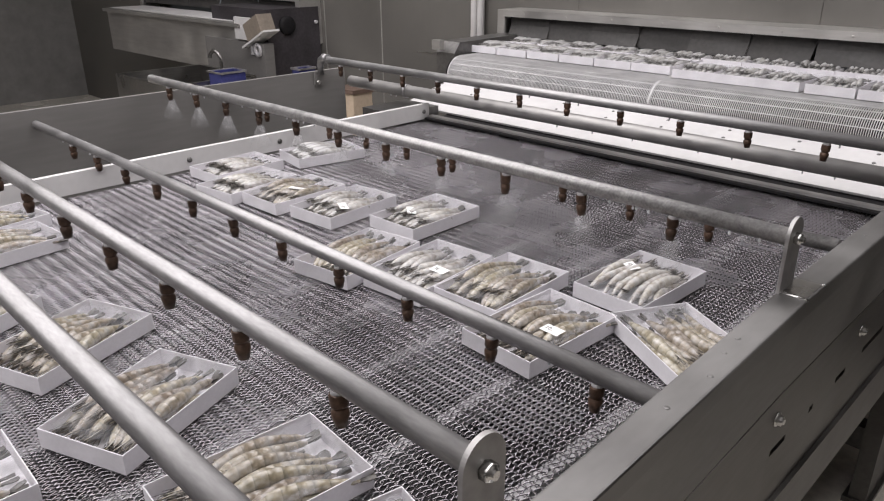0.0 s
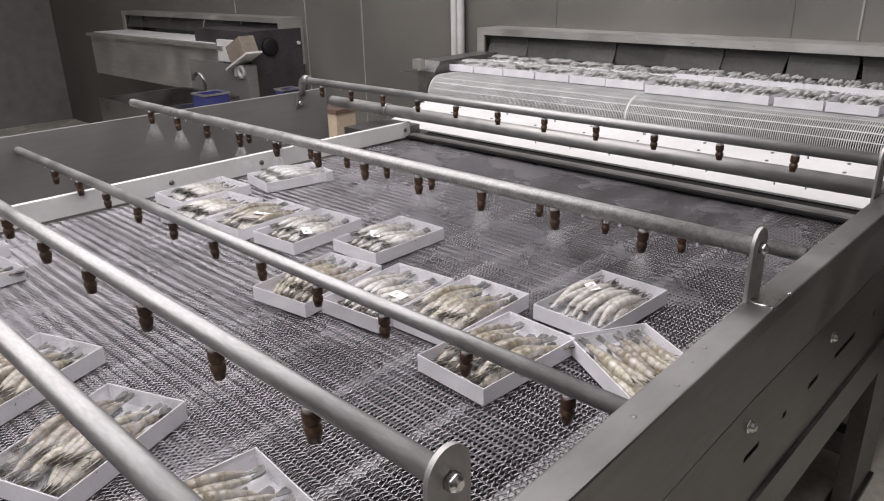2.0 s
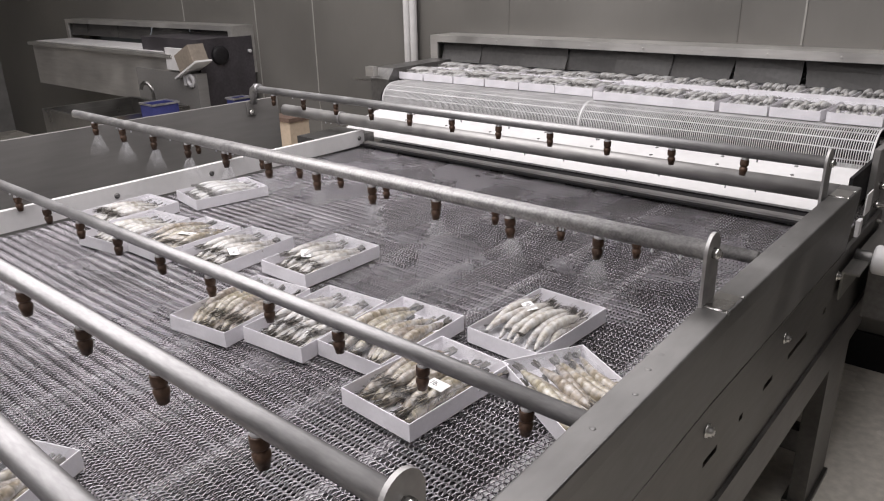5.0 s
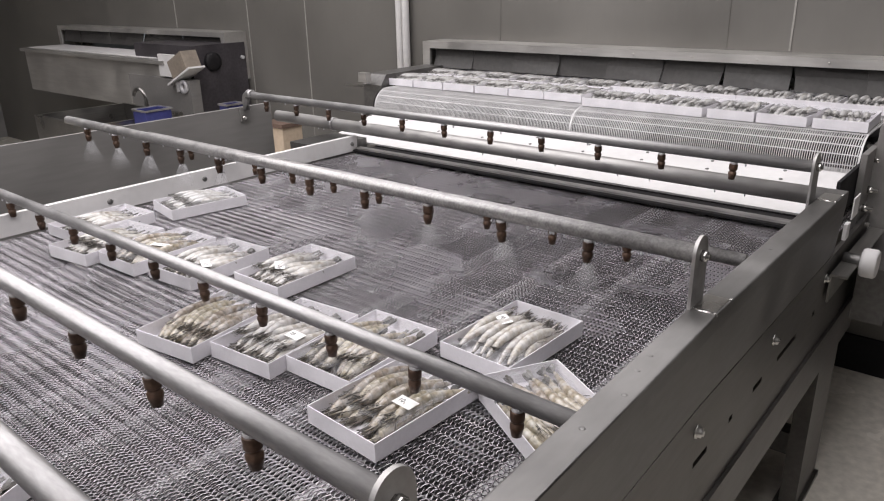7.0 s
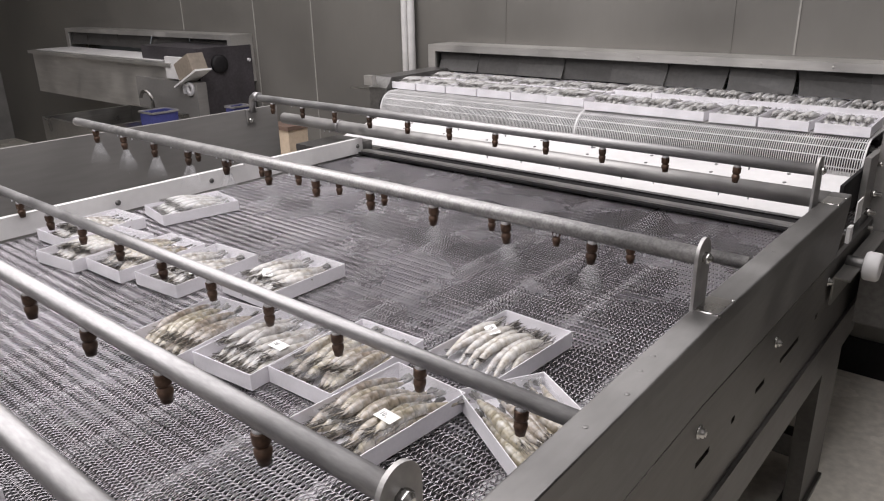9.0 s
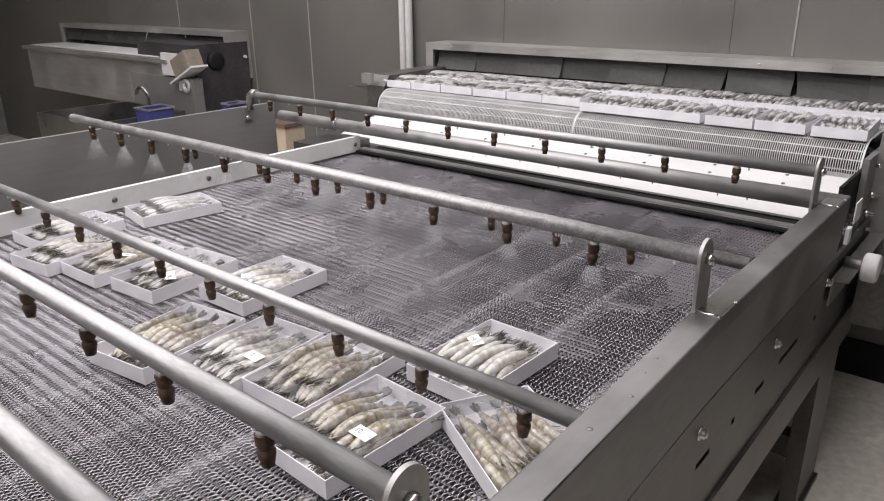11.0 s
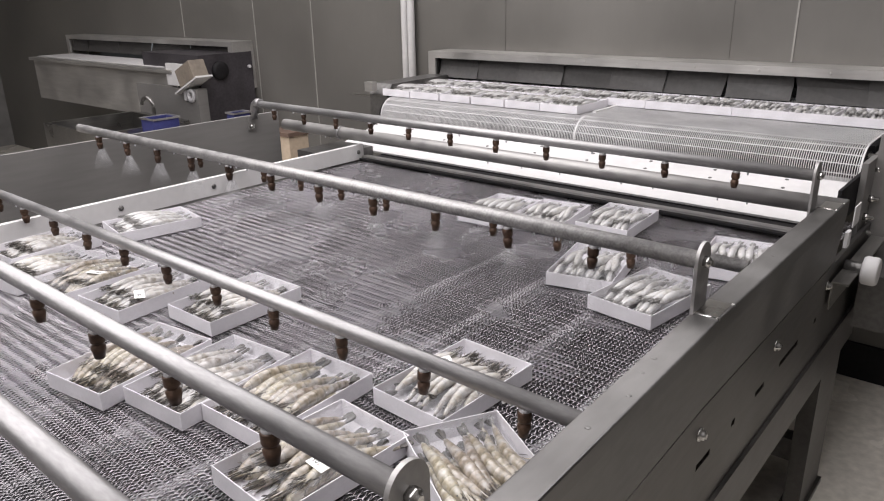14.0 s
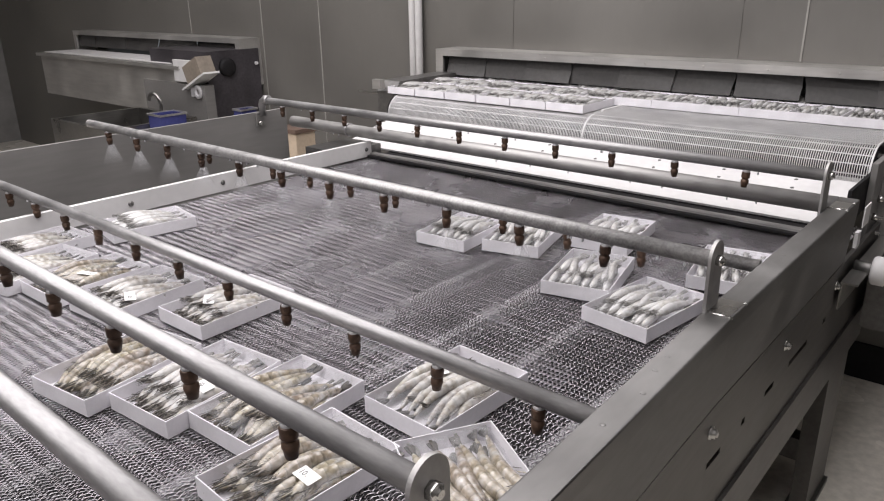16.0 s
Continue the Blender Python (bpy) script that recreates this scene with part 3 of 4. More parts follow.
def spray_pipe(y, z, x0, x1, r, first, count, label, mat, wet=False, bracket=False, drops=14, seed=1, pitch=0.2, foot=0.98):
    p = thing("spray_pipe", label, "pipe", "spray pipes over the belt")
    rng = random.Random(seed)
    bm = bmesh.new()
    rod(bm, (x0, y, z), (x1, y, z), r, 28)
    part("tube", bm, mat, p)
    for k in range(count):
        x = first - pitch * k
        if x < x0 + 0.02:
            break
        m = pose(x, y, z - r - 0.0225, rng.uniform(-3, 3), rng.uniform(-3, 3), rng.uniform(0, 90))
        nz = shared("nozzle", nozzle, p, m)
        shared("ferrule", ferrule, nz, Matrix())
        if wet:
            shared("spray_cone", mist, nz, pose(0, 0, -0.0235))
    for k in range(drops):
        x = rng.uniform(x0 + 0.1, x1 - 0.05)
        shared("drop", drop, p, pose(x, y + rng.uniform(-0.003, 0.003), z - r - 0.003))
    if bracket:
        bx = x1 - 0.001
        bm = bmesh.new()
        outline = [(-0.029, foot), (0.029, foot)] + [(0.029 * math.cos(a), z + 0.004 + 0.032 * math.sin(a)) for a in np.linspace(0, math.pi, 25)]
        a = [bm.verts.new((bx, y + u, v)) for u, v in outline]
        b = [bm.verts.new((bx + 0.006, y + u, v)) for u, v in outline]
        bm.faces.new(a)
        bm.faces.new(b[::-1])
        for i in range(len(a)):
            bm.faces.new((a[i], a[(i + 1) % len(a)], b[(i + 1) % len(a)], b[i]))
        br = part("bracket", bm, ROLLER, p, "round-topped stainless bracket plate")
        bm = bmesh.new()
        lathe(bm, [(0.0105, 0), (0.0105, 0.008), (0.0095, 0.01), (0.0055, 0.0105), (0.0055, 0.014)], pose(bx + 0.006, y, z, 0, 90), 6)
        part("nut", bm, BOLT, br)
    return p


spray_pipe(-1.75, HIGH, -2.14, 0.236, 0.0158, -0.09, 0, "near plain stainless header pipe", PIPE, bracket=True, drops=4, seed=3, foot=1.1)
spray_pipe(-1.567, HIGH + 0.006, -2.14, 0.233, 0.0143, 0.024, 11, "bright stainless spray pipe with brown nozzles", PIPE, bracket=True, drops=8, seed=4, pitch=0.206, foot=1.1)
spray_pipe(-1.2, LOW, -2.16, 0.222, 0.014, 0.124, 11, "stainless spray pipe set low against the beam", PIPE, drops=8, seed=5, pitch=0.196)
spray_pipe(-0.782, HIGH, -2.14, 0.21, 0.0148, 0.0, 11, "worn stainless spray pipe with misting brown nozzles", OLD_PIPE, wet=True, bracket=True, drops=26, seed=6)
spray_pipe(-0.47, LOW, -2.16, 0.2, 0.0145, -0.065, 10, "low spray pipe behind the misting one", OLD_PIPE, drops=6, seed=7)
last = spray_pipe(0.0, HIGH - 0.004, -2.11, 0.2, 0.0152, 0.002, 11, "far stainless spray pipe with brown nozzles", PIPE, bracket=True, drops=5, seed=8)
bm = bmesh.new()
bent_pipe(bm, [(-2.10, 0, HIGH), (-2.12, 0, HIGH), (-2.138, 0, HIGH - 0.01), (-2.145, 0, HIGH - 0.03), (-2.145, 0, 1.12)], 0.0165)
part("elbow", bm, PIPE, last)
bm = bmesh.new()
lathe(bm, [(0.02, 0), (0.02, 0.03)], pose(-2.12, 0, HIGH, 0, 90), 20)
part("clamp", bm, PIPE, last)
part("left_bracket", boxes((-2.168, -2.16, -0.025, 0.025, 1.07, 1.13), width=0.003), PANEL, last)
bm = bmesh.new()
lathe(bm, [(0.012, 0), (0.012, 0.012), (0.006, 0.014)], pose(-2.16, -0.01, 1.085, 0, 90), 6)
part("nut", bm, BOLT, last)
roller = thing("cross_tube", "thick dull steel tube across the belt's far end", "tube")
bm = bmesh.new()
rod(bm, (-2.16, 0.18, 1.068), (0.2, 0.18, 1.068), 0.0255, 28)
part("tube", bm, ROLLER, roller)
bm = bmesh.new()
rod(bm, (-1.78, 0.18, 1.068), (-1.765, 0.18, 1.068), 0.0295, 28)
part("collar", bm, PIPE, roller)
rng = random.Random(5)
for k in range(9):
    shared("drop", drop, roller, pose(rng.uniform(-1.9, 0.1), 0.18 + rng.uniform(-0.006, 0.006), 1.0395))

# ---- neighbouring line, seen past the left panel ----
other = thing("neighbour_conveyor", "dim stainless outfeed of the neighbouring freezer line", "conveyor")
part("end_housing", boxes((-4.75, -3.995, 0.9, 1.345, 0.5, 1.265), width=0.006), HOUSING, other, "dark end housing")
bm = bmesh.new()
lathe(bm, [(0.065, 0), (0.065, 0.02), (0.05, 0.03), (0.02, 0.03)], pose(-3.995, 1.06, 1.15, 0, 90), 20)
part("drive_disc", bm, BLACK, other)
bm = bmesh.new()
lathe(bm, [(0.012, 0), (0.012, 0.02)], pose(-3.995, 1.31, 1.16, 0, 90), 12)
part("indicator", bm, UNDER, other)
part("trough_panel", boxes((-6.6, -4.2, 0.84, 0.88, 0.8, 1.14), (-6.6, -4.2, 0.8, 0.88, 1.14, 1.165), width=0.003), HOOD, other)
part("top_sheet", boxes((-6.6, -4.45, 0.88, 1.2, 1.16, 1.17)), WHITE, other)
bm = boxes((-4.28, -4.03, 0.81, 0.835, 1.06, 1.21), width=0.003)
part("side_sheet", bm, WHITE, other)
bm = bmesh.new()
box(bm, -0.1, 0.1, -0.06, 0.06, -0.06, 0.06, pose(-4.0, 0.84, 1.15, 0, -24, 0))
part("nose_box", bevel(bm, 0.004), DULL_BEIGE, other, "dull beige nose box")
bm = bmesh.new()
box(bm, -0.17, 0.15, -0.064, 0.064, -0.012, 0, pose(-3.98, 0.835, 1.085, 0, -24, 0))
part("nose_lip", bm, WHITE, other)
part("lower_cabinet", boxes((-4.75, -3.93, 0.82, 0.899, 0.3, 1.045), width=0.005), PANEL, other)
bm = bmesh.new()
lathe(bm, [(0.022, 0), (0.048, 0), (0.048, 0.015), (0.022, 0.015), (0.022, 0)], pose(-4.0, 0.82, 1.0, 90), 20, cap=False)
box(bm, -4.08, -4.045, 0.805, 0.82, 0.965, 1.035)
part("bearing_ring", bm, UNDER, other, "pale bearing flange")
basin = thing("wash_basin", "stainless wash basin with a raised rim and hooked tap", "basin")
part("basin_wall", boxes((-4.75, -4.72, 0.1, 0.76, 0.55, 0.84), (-4.0, -3.97, 0.1, 0.76, 0.55, 0.84), (-4.72, -4.0, 0.1, 0.13, 0.55, 0.84), (-4.72, -4.0, 0.73, 0.76, 0.55, 0.84), width=0.004), STEEL, basin)
part("basin_floor", boxes((-4.72, -4.0, 0.13, 0.73, 0.55, 0.57)), DARK_STEEL, basin)
part("basin_stand", boxes((-4.7, -4.66, 0.15, 0.7, 0, 0.55), (-4.06, -4.02, 0.15, 0.7, 0, 0.55), width=0.003), DARK_STEEL, basin)
bm = bmesh.new()
bent_pipe(bm, [(-4.33, 0.7, 0.57)] + [(-4.33, 0.7, 0.9)] + [(-4.38 + 0.05 * math.cos(a), 0.7 - 0.01 * a, 0.925 + 0.05 * math.sin(a)) for a in np.linspace(0, math.pi, 9)], 0.013)
part("tap", bm, STEEL, basin)
for x0, x1, y0, y1, top in ((-3.955, -3.8, 0.4, 0.58, 0.905), (-3.5, -3.42, 0.75, 0.87, 0.932)):
    bin_thing = thing("plastic_bin", "tall narrow blue plastic bin with a pale rim", "bin", "blue bins")
    part("bin_wall", boxes((x0, x0 + 0.012, y0, y1, 0, top), (x1 - 0.012, x1, y0, y1, 0, top), (x0 + 0.012, x1 - 0.012, y0, y0 + 0.012, 0, top), (x0 + 0.012, x1 - 0.012, y1 - 0.012, y1, 0, top)), BLUE, bin_thing)
    part("bin_floor", boxes((x0 + 0.012, x1 - 0.012, y0 + 0.012, y1 - 0.012, 0.01, 0.02)), BLUE, bin_thing)
    part("bin_rim", boxes((x0 - 0.008, x1 + 0.008, y0 - 0.008, y0, top - 0.006, top + 0.006), (x0 - 0.008, x0, y0, y1 + 0.008, top - 0.006, top + 0.006), (x1, x1 + 0.008, y0, y1 + 0.008, top - 0.006, top + 0.006), (x0, x1, y1, y1 + 0.008, top - 0.006, top + 0.006)), ROLLER, bin_thing)
carton = thing("carton", "beige card carton with a dark lid on the floor", "carton")
part("carton_body", boxes((-3.13, -2.94, 0.8, 0.95, 0, 0.825), width=0.004), CARTON, carton)
part("carton_lid", boxes((-3.14, -2.93, 0.79, 0.96, 0.825, 0.85), width=0.004), LID, carton, "brown lid")

# ---- trays of shrimp ----
TW, TL, TH = 0.163, 0.247, 0.034


def tray_box_mesh(width):
    bm = bmesh.new()
    w, l, t = width / 2, TL / 2, 0.0016
    loops = []
    for a, b, z in ((w - t, l - t, 0.002), (w - t, l - t, TH - 0.0004), (w - t * 0.5, l - t * 0.5, TH), (w, l, TH - 0.0004), (w, l, 0.001), (w - 0.001, l - 0.001, 0.0)):
        loops.append([bm.verts.new((sx * a, sy * b, z)) for sx, sy in ((-1, -1), (1, -1), (1, 1), (-1, 1))])
    for p, q in zip(loops, loops[1:]):
        for k in range(4):
            bm.faces.new((p[k], p[(k + 1) % 4], q[(k + 1) % 4], q[k]))
    bm.faces.new(loops[0])
    bm.faces.new(loops[-1][::-1])
    return mesh_of("tray_box", bm, CARD)


TRAY_BOX, WIDE_BOX = tray_box_mesh(TW), tray_box_mesh(0.181)


def shrimp_mesh(seed, body, tail):
    """One whole shrimp along +y (tail at +y): stepped shell rings, a pointed head, legs, feelers and a tail fan."""
    rng = random.Random(seed)
    bm = bmesh.new()
    length, curve = 0.158 * rng.uniform(0.93, 1.06), rng.choice((-1, 1)) * rng.uniform(0.03, 0.075)
    wide = 0.0136 * rng.uniform(0.92, 1.06)
    hump, droop = rng.uniform(0.004, 0.009), rng.uniform(0.0, 0.006)
    stations = [(0.0, 0.10), (0.03, 0.30), (0.08, 0.58), (0.15, 0.82), (0.24, 0.97), (0.32, 1.0)]
    for k in range(6):
        u0, u1 = 0.34 + 0.098 * k, 0.34 + 0.098 * (k + 1)
        g0, g1 = 1.02 - 0.66 * ((u0 - 0.34) / 0.62) ** 1.4, 1.02 - 0.66 * ((u1 - 0.34) / 0.62) ** 1.4
        stations += [(u0 + 0.003, g0 * 0.955), (0.5 * (u0 + u1), 0.5 * (g0 + g1)), (u1, g1 * 1.02)]
    stations += [(0.955, 0.28), (1.0, 0.17)]
    rings = []
    sides = 10

    def spine(u):
        bend = 1 - (2 * u - 1) ** 2
        hook = max(0.0, u - 0.62) ** 2
        return curve * length * (bend - 1.6 * hook) + 0.0035 * math.sin(6 * u + seed), hump * math.sin(math.pi * u) - droop * u * u

    for u, g in stations:
        girth = wide * g
        x, z = spine(u)
        ring = []
        for k in range(sides):
            a = 2 * math.pi * k / sides
            ring.append(bm.verts.new((x + girth * 0.86 * math.cos(a), (u - 0.5) * length, z + girth * math.sin(a) * (1.05 if math.sin(a) > 0 else 0.75))))
        rings.append(ring)
    for a, b in zip(rings, rings[1:]):
        for k in range(sides):
            bm.faces.new((a[k], a[(k + 1) % sides], b[(k + 1) % sides], b[k])).smooth = True
    bm.faces.new(rings[0][::-1])
    bm.faces.new(rings[-1])
    for f in bm.faces:
        f.material_index = 0

    def blade(points, th, mi):
        top = [bm.verts.new((px, py, pz + th)) for px, py, pz in points]
        low = [bm.verts.new((px, py, pz - th)) for px, py, pz in points]
        fs = [bm.faces.new(top), bm.faces.new(low[::-1])]
        for i in range(len(points)):
            j = (i + 1) % len(points)
            fs.append(bm.faces.new((top[i], low[i], low[j], top[j])))
        for f in fs:
            f.material_index = mi

    e = 0.5 * length
    tx, tz = spine(1.0)
    spread = rng.uniform(0.4, 1.0)
    for ang, lift in ((-0.36, 0.0), (-0.14, 0.0016), (0.14, 0.0008), (0.36, 0.0022)):
        m = pose(tx, e - 0.003, tz + lift, rng.uniform(-6, 10), 40 * ang, -math.degrees(ang * spread))
        pts = [m @ Vector(p) for p in ((-0.0022, 0, 0), (0.0022, 0, 0), (0.0038, 0.012, 0.001), (0.0024, 0.021, 0.002), (-0.0024, 0.021, 0.002), (-0.0038, 0.012, 0.001))]
        blade(pts, 0.0008, 1)
    blade([(-0.0012, -e + 0.016, 0.008), (0.0012, -e + 0.016, 0.008), (0.0, -e - 0.014, 0.009)], 0.0008, 0)
    for k in range(20):
        s = -1 if k % 2 else 1
        y = -e + 0.006 + 0.004 * k
        dx = 0.011 + rng.uniform(0, 0.005)
        up = rng.uniform(-0.005, 0.009) if k < 16 else -0.005
        blade([(s * 0.005, y, up * 0.6), (s * 0.005, y + 0.0013, up * 0.6), (s * dx, y - 0.007 - rng.uniform(0, 0.006), up), (s * dx, y - 0.008 - rng.uniform(0, 0.006), up)], 0.00035, int(k % 3 == 0 or k < 4))
    for k in range(15):
        px = rng.uniform(-0.007, 0.007)
        pz = rng.uniform(0.0, 0.01)
        blade([(px, -e + 0.02, pz), (px + 0.0009, -e + 0.02, pz), (px * 1.5 + rng.uniform(-0.004, 0.004), -e - 0.012, pz + rng.uniform(-0.003, 0.004))], 0.00035, 1)
    for s in (-1, 1):
        pts = [Vector((s * (0.003 + 0.008 * q), -e - 0.002 + 0.05 * q * q - 0.016 * q, 0.007 + 0.002 * math.sin(3 * q))) for q in np.linspace(0, 1, 6)]
        for a, b in zip(pts, pts[1:]):
            blade([a, b, b + Vector((0, 0.0009, 0)), a + Vector((0, 0.0009, 0))], 0.0004, 1)
        eye = bmesh.ops.create_icosphere(bm, subdivisions=1, radius=0.0022, matrix=Matrix.Translation((s * 0.005, -e + 0.007, 0.005)))
        for v in eye["verts"]:
            for f in v.link_faces:
                f.material_index = 1
    return mesh_of("shrimp", bm, (body, tail))


GLAZED_MESHES = [shrimp_mesh(s, SHELL, TAIL) for s in (1, 2, 3, 4)]
FROST_MESHES = [shrimp_mesh(s, FROSTED, FROST_TAIL) for s in (5, 6, 7, 8)]
HALF_MESHES = [shrimp_mesh(s, HALF, TAIL) for s in (9, 10, 11, 12)]


def liner_mesh(seed, reach, high):
    """A crumpled end of clear film folded over the shrimp."""
    rng = random.Random(seed)
    bm = bmesh.new()
    nx, ny = 14, 12
    rows = []
    for j in range(ny):
        v = j / (ny - 1)
        rows.append([bm.verts.new((-0.07 + 0.14 * i / (nx - 1), 0.118 - reach * v + rng.uniform(-0.004, 0.004), high + 0.003 * math.sin(6 * v) + rng.uniform(-0.005, 0.006))) for i in range(nx)])
    for a, b in zip(rows, rows[1:]):
        for i in range(nx - 1):
            bm.faces.new((a[i], a[i + 1], b[i + 1], b[i]))
    bmesh.ops.solidify(bm, geom=bm.faces[:], thickness=0.0004)
    return mesh_of("film", bm, FILM)


LINERS = [liner_mesh(1, 0.075, 0.027), liner_mesh(2, 0.2, 0.033), liner_mesh(3, 0.11, 0.03), liner_mesh(4, 0.23, 0.034)]


def shrimp_tray(seed, frosty, wide=False):
    rng = random.Random(seed)
    meshes = (GLAZED_MESHES, HALF_MESHES, FROST_MESHES)[frosty]
    t = thing("shrimp_tray", "white card tray of frosted whole shrimp on the belt" if frosty else "white card tray of glazed whole shrimp on the belt", "tray")
    shared("tray_box", WIDE_BOX if wide else TRAY_BOX, t, Matrix())
    lean = rng.uniform(-7, 7) if frosty == 2 else rng.uniform(-10, 10)
    loose = 5 if frosty == 2 else 10
    count = 8 if wide else 7
    for row, cy in enumerate((-0.02, 0.016)):
        for k in range(count):
            x = (k - (count - 1) / 2 + (0.2 if row else -0.15)) * (0.156 if wide else 0.138) / count + rng.uniform(-0.002, 0.002)
            z = (0.0165 if frosty == 2 else 0.0105) + 0.0095 * row + 0.0035 * ((k + row) % 2) + rng.uniform(0, 0.003)
            m = pose(x * 0.97, cy + rng.uniform(-0.005, 0.005), z, rng.uniform(-4, 4) + (-3 if row else 3), rng.uniform(-25, 25), lean * 0.6 + rng.uniform(-loose, loose))
            shared("shrimp", meshes[rng.randrange(4)], t, m @ Matrix.Diagonal((0.82, 1.02, 0.85, 1)) if frosty == 2 else m @ Matrix.Diagonal((0.98, 1.04, 0.95, 1)))
    shared("film", LINERS[seed % 4], t, Matrix())
    return t


def text_mesh(word, size):
    curve = bpy.data.curves.new("digits", "FONT")
    curve.body, curve.size, curve.align_x, curve.align_y, curve.extrude = word, size, "CENTER", "CENTER", 0.0002
    tmp = bpy.data.objects.new("digits", curve)
    scene.collection.objects.link(tmp)
    bpy.context.view_layer.update()
    data = bpy.data.meshes.new_from_object(tmp.evaluated_get(bpy.context.evaluated_depsgraph_get()))
    bpy.data.objects.remove(tmp)
    bpy.data.curves.remove(curve)
    data.materials.clear()
    data.materials.append(INK)
    return data


DIGITS = text_mesh("10", 0.014)


def paper_label(tray, x, y, turn, tilt=(4, 6)):
    bm = bmesh.new()
    box(bm, -0.0115, 0.0115, -0.0225, 0.0225, 0, 0.0006)
    lab = part("paper_label", bm, PAPER, tray, "white paper label printed 10")
    lab.matrix_basis = pose(x, y, 0.041, tilt[0], tilt[1], turn)
    shared("digits", DIGITS, lab, pose(0, -0.009, 0.0009, 0, 0, 90))


MASTERS = [shrimp_tray(s, 0) for s in (1, 2, 3, 4)] + [shrimp_tray(s, 2) for s in (5, 6, 7)] + [shrimp_tray(s, 1) for s in (8, 9)] + [shrimp_tray(s, 2, True) for s in (10, 11, 12)]
spare = list(MASTERS)


def tray_from(kind):
    """A tray of one of the twelve fillings; the first use of a filling takes the original."""
    src = MASTERS[kind]
    if src in spare:
        spare.remove(src)
        return src
    return copy_thing(src, Matrix())


# filling, x, y at the reference moment, turn
ON_BELT = {
    "a": (7, -0.099, -0.797, 178), "b": (1, 0.094, -0.975, 60), "c": (0, -0.125, -1.104, -3), "d": (2, -0.299, -1.009, 2),
    "e": (8, -0.466, -1.06, 5), "f": (1, -0.639, -1.118, 8), "g": (8, -0.728, -0.82, 1), "h": (8, -0.95, -0.917, 5),
    "i": (2, -1.141, -0.949, 2), "j": (7, -1.318, -0.998, 8), "k": (7, -1.504, -0.923, 3), "l": (5, -1.455, -0.62, -10),
    "m": (2, -0.415, -1.725, 22), "n": (3, -0.705, -1.737, 21), "o": (0, -0.125, -1.70, -5), "p": (1, 0.075, -1.72, -12),
    "q": (2, -0.40, -2.03, -1), "r": (1, -0.93, -1.86, 24), "s": (0, -1.29, -1.684, 6), "t": (3, -1.48, -1.66, 10),
}
TRAYS = {}
for key, (kind, x, y, turn) in ON_BELT.items():
    TRAYS[key] = tray_from(kind)
    tagged(TRAYS[key], group="shrimp trays")
for key, x, y, turn in (("a", 0.036, -0.018, 57), ("c", 0.042, -0.02, -95), ("e", 0.05, -0.025, -100), ("g", -0.012, -0.04, 52), ("h", 0.05, -0.05, 60), ("i", 0.026, -0.009, 120)):
    paper_label(TRAYS[key], x, y, turn)
    tagged(TRAYS[key], "white card tray of shrimp with a small paper label")

# front row of the right lane, which drops onto the belt
DROPPING = {"one": (5, -0.755), "two": (6, -0.585), "three": (4, -0.42), "four": (6, -0.245), "five": (4, -0.07), "six": (5, 0.105)}
for key, (kind, x) in DROPPING.items():
    TRAYS[key] = tagged(tray_from(kind), "white card tray of frosted shrimp dropping from the outfeed", group="shrimp trays")
# trays that stay on the outfeed: lane, x, row
STAYING = []
LEFT_X = (-1.915, -1.727, -1.538, -1.348, -1.157, -0.972)
for row, back in ((0, 0), (1, 0.251), (2, 0.502)):
    for x in LEFT_X:
        STAYING.append(("left", x, back, 0, row))
for row, back in ((1, 0), (2, 0.251)):
    for k in range(6):
        STAYING.append(("right", -0.805 + 0.181 * k + 0.004 * row, back, 0, row))
rng = random.Random(11)
for i, (lane, x, back, turn, row) in enumerate(STAYING):
    TRAYS["stay", i] = tagged(tray_from(9 + i % 3), "white card tray of frosted shrimp on the outfeed", group="shrimp trays")


def left_y(t):
    return 0.825 - 0.0097 * t


def right_y(t):
    return 0.745 - 0.0105 * t


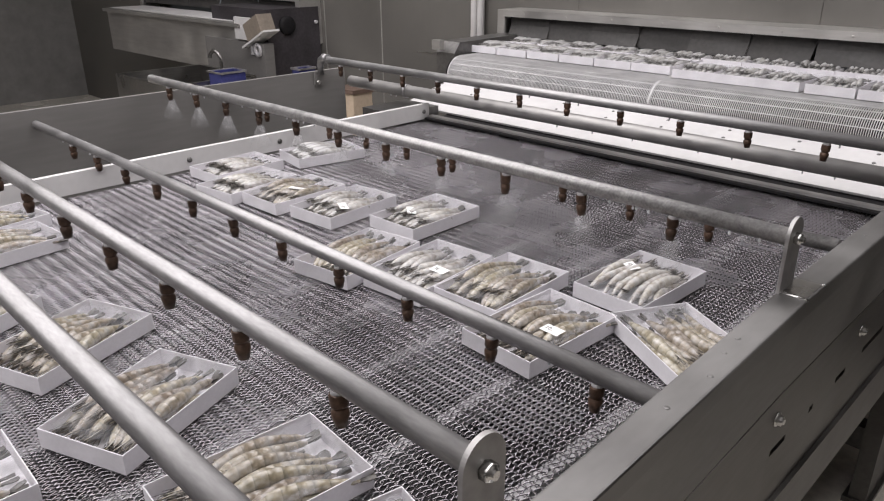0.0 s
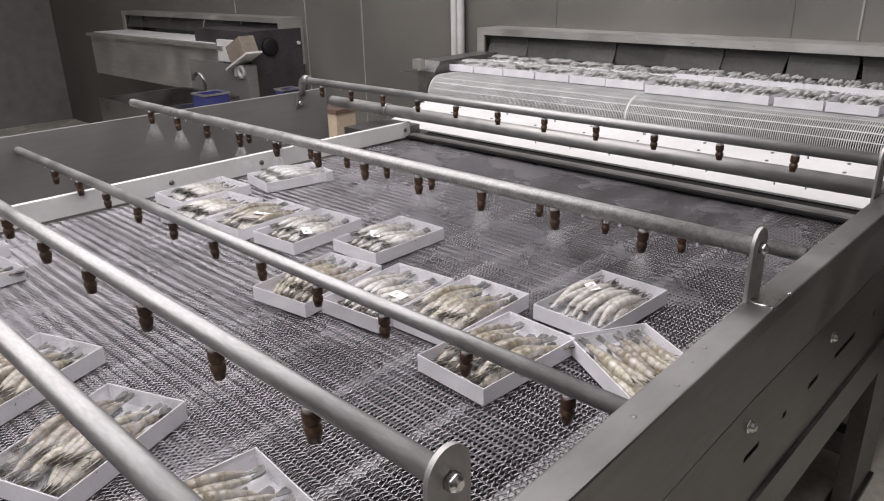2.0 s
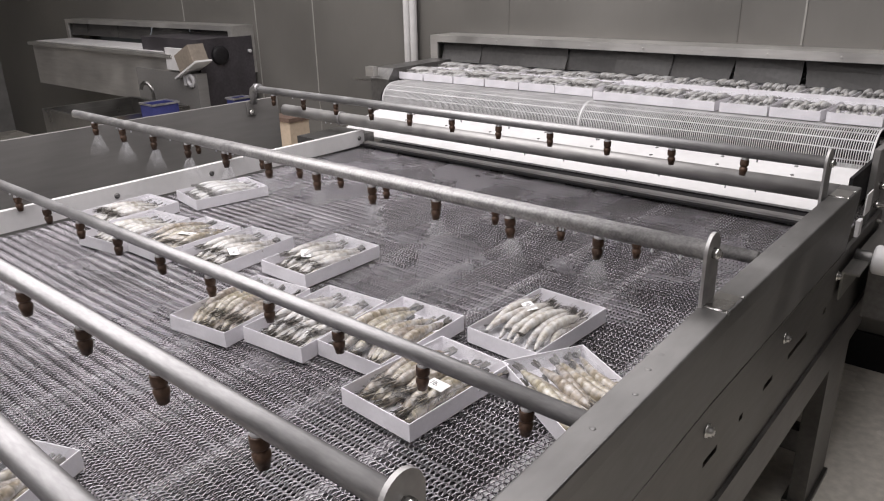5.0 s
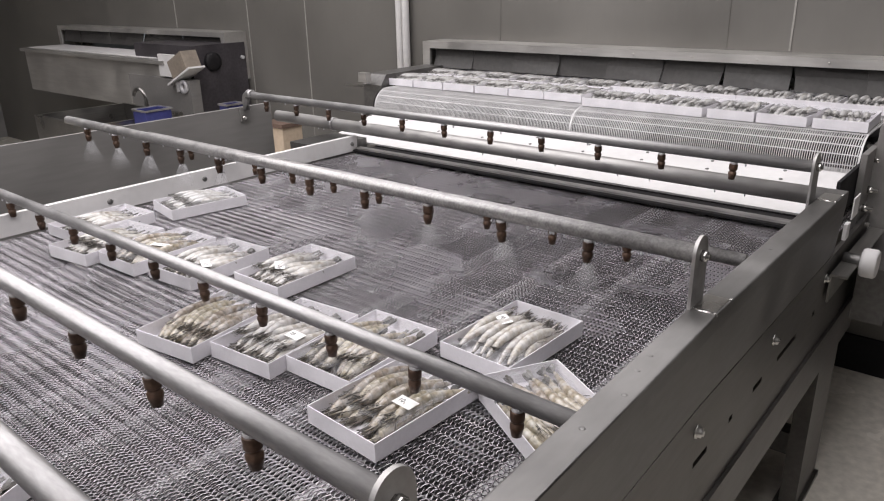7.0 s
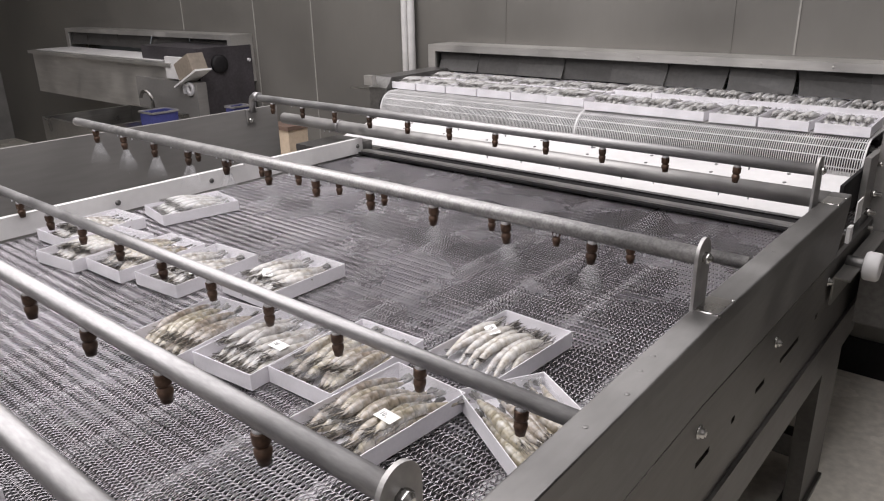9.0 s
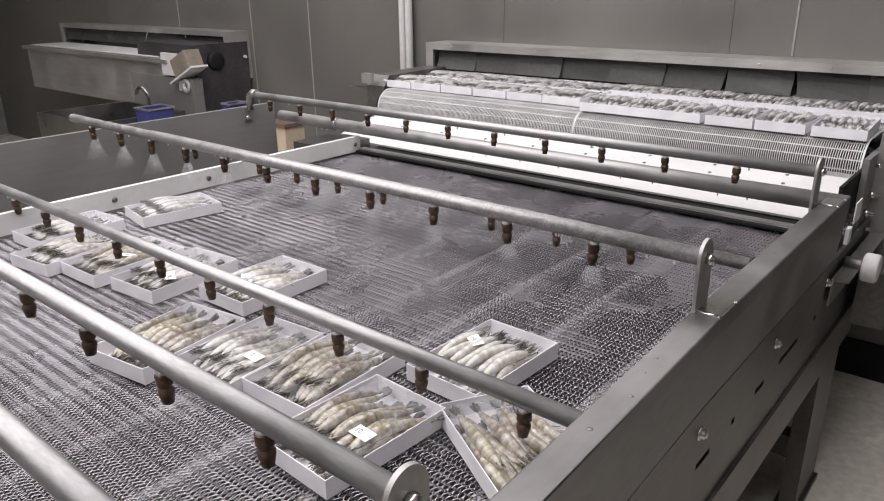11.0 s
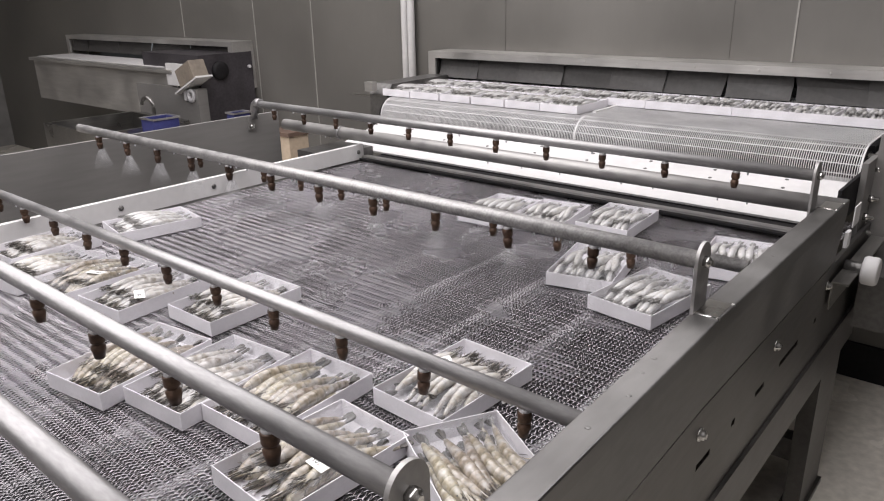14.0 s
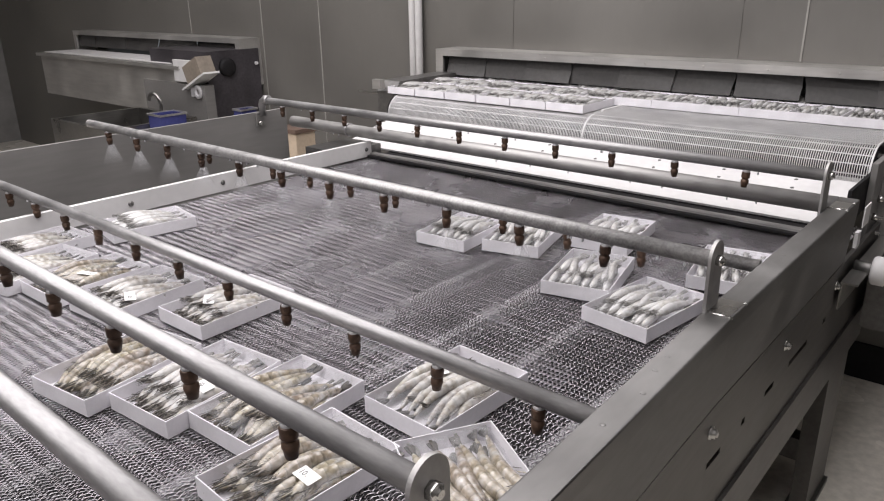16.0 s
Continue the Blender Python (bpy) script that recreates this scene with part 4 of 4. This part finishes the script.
# ---- wire mesh belt ----
def mesh_belt():
    y0, y1, row, pitch = -2.75, 0.74, 0.0132, 0.0094
    rows, cols = int((y1 - y0) / row), int((BELT_R - BELT_L - 0.02) / pitch)
    r = np.random.RandomState(3)
    jj, ii = np.meshgrid(np.arange(rows), np.arange(cols), indexing="ij")
    x = BELT_L + 0.012 + ii * pitch + (jj % 2) * pitch * 0.5
    y = y0 + jj * row
    lean = np.where(jj % 2 == 0, 1.0, -1.0) * pitch * 0.3 + 0.0008
    jig = r.normal(0, 0.0004, x.shape)
    rad = 0.00135
    ring = np.array([(math.cos(a), math.sin(a)) for a in (math.radians(90), math.radians(210), math.radians(330))]) * rad
    stations = [(-0.56, -0.0022), (-0.3, -0.0002), (0.3, -0.0002), (0.56, -0.0022)]
    blocks = []
    for v, dz in stations:
        for cx, cz in ring:
            blocks.append(np.stack([x + lean * v * 2 + cx + jig, y + row * v, np.full_like(x, BELT_Z - rad + dz) + cz], -1))
    under = [(-0.5, -0.0036), (0.5, -0.0036)]
    for v, dz in under:
        for cx, cz in ring:
            blocks.append(np.stack([x - lean * v * 2 + pitch * 0.5 + cx + jig, y + row * v, np.full_like(x, BELT_Z - rad + dz - 0.003) + cz], -1))
    block = np.stack(blocks, 2).reshape(-1, 18, 3)
    n = len(block)
    quads = []
    for s in (0, 3, 6, 12):
        for k in range(3):
            quads.append((s + k, s + (k + 1) % 3, s + 3 + (k + 1) % 3, s + 3 + k))
    quads = np.array(quads)
    f = (np.arange(n)[:, None, None] * 18 + quads[None]).reshape(-1, 4)
    v = block.reshape(-1, 3)
    # straight cross rods, one between neighbouring rows
    rods_y = y0 + (np.arange(rows) + 0.5) * row
    rv, rf = [], []
    for yy in rods_y:
        base = len(rv)
        for xx in (BELT_L + 0.004, BELT_R - 0.004):
            rv += [(xx, yy + c * 0.8, BELT_Z - 0.0062 + s * 0.8) for c, s in ring]
        rf += [(base + k, base + (k + 1) % 3, base + 3 + (k + 1) % 3, base + 3 + k) for k in range(3)]
    v = np.concatenate([v, np.array(rv)])
    f = np.concatenate([f, np.array(rf) + n * 18])
    data = bpy.data.meshes.new("mesh_belt")
    data.vertices.add(len(v))
    data.vertices.foreach_set("co", v.astype(np.float32).ravel())
    data.loops.add(f.size)
    data.loops.foreach_set("vertex_index", f.astype(np.int32).ravel())
    data.polygons.add(len(f))
    data.polygons.foreach_set("loop_start", np.arange(0, f.size, 4, dtype=np.int32))
    data.update(calc_edges=True)
    data.validate()
    data.materials.append(WIRE)
    return tagged(new("mesh_belt", data), "wet woven steel wire mesh belt", "belt", "", "stuff")


BELT = mesh_belt()


# ---- what moves ----
def motions():
    walk(BELT, [(t, pose(0, d, 0)) for t, d in DRIFT])
    for key, (kind, x, y, turn) in ON_BELT.items():
        walk(TRAYS[key], [(t, pose(x, y + d, BELT_Z, 0, 0, turn)) for t, d in DRIFT])
    ends = {"one": (-0.646, -0.07, 5), "two": (-0.478, 0.0, 14), "three": (-0.288, 0.172, 7.5), "four": (-0.185, -0.153, 13), "five": (0.011, -0.249, -8), "six": (0.075, 0.088, 10)}
    begins = {"one": 13.46, "two": 13.46, "three": 13.43, "four": 12.97, "five": 12.97, "six": 13.2}
    for key, (kind, x) in DROPPING.items():
        go, (ex, ey, turn) = begins[key], ends[key]
        skew = {"one": 3, "two": 1, "three": -2, "four": 1, "five": -1, "six": 2}[key]
        rows = [(t, pose(x, right_y(t) + TL / 2, 1.162, 0, 0, skew)) for t in (0, 4, 8, 10.5)]
        rows += [(11.5, pose(x, 0.742, 1.163, 5, 0, skew)), (12.5, pose(x, 0.722, 1.166, 13, 0, skew)), (go, pose(x, 0.69, 1.16, 17, 0, skew)), (go + 0.13, pose(x, 0.52, 1.09, 34, 0, skew)), (go + 0.26, pose(x + 0.2 * (ex - x), 0.33, 1.03, 13, 0, skew)),
                 (go + 0.36, pose(x + 0.4 * (ex - x), 0.11, BELT_Z + 0.022, 6, 0, skew))]
        stop = ey + drift(14.3)
        for q, f in ((0.48, 0.38), (0.62, 0.62), (0.8, 0.8), (1.05, 0.95)):
            rows.append((go + q, pose(x + (0.45 + 0.5 * f) * (ex - x), 0.11 + f * (stop - 0.11), BELT_Z, 0, 0, skew + f * (turn - skew))))
        rows += [(t, pose(ex, ey + drift(t), BELT_Z, 0, 0, turn)) for t in (14.6, 15.3, 16)]
        walk(TRAYS[key], rows)
    rng = random.Random(21)
    for i, (lane, x, back, turn, row) in enumerate(STAYING):
        half = (TW if turn else TL) / 2
        skew, dy = rng.uniform(-0.8, 0.8), rng.uniform(-0.003, 0.003)
        rows = []
        for t in (0, 8, 16):
            if lane == "left":
                y, z = left_y(t) + back, 1.157
            else:
                y, z = 0.94 + 0.0105 * (16 - t) + back, 1.162
            rows.append((t, pose(x, y + half + dy, z, 0, 0, turn + skew)))
        walk(TRAYS["stay", i], rows)


motions()
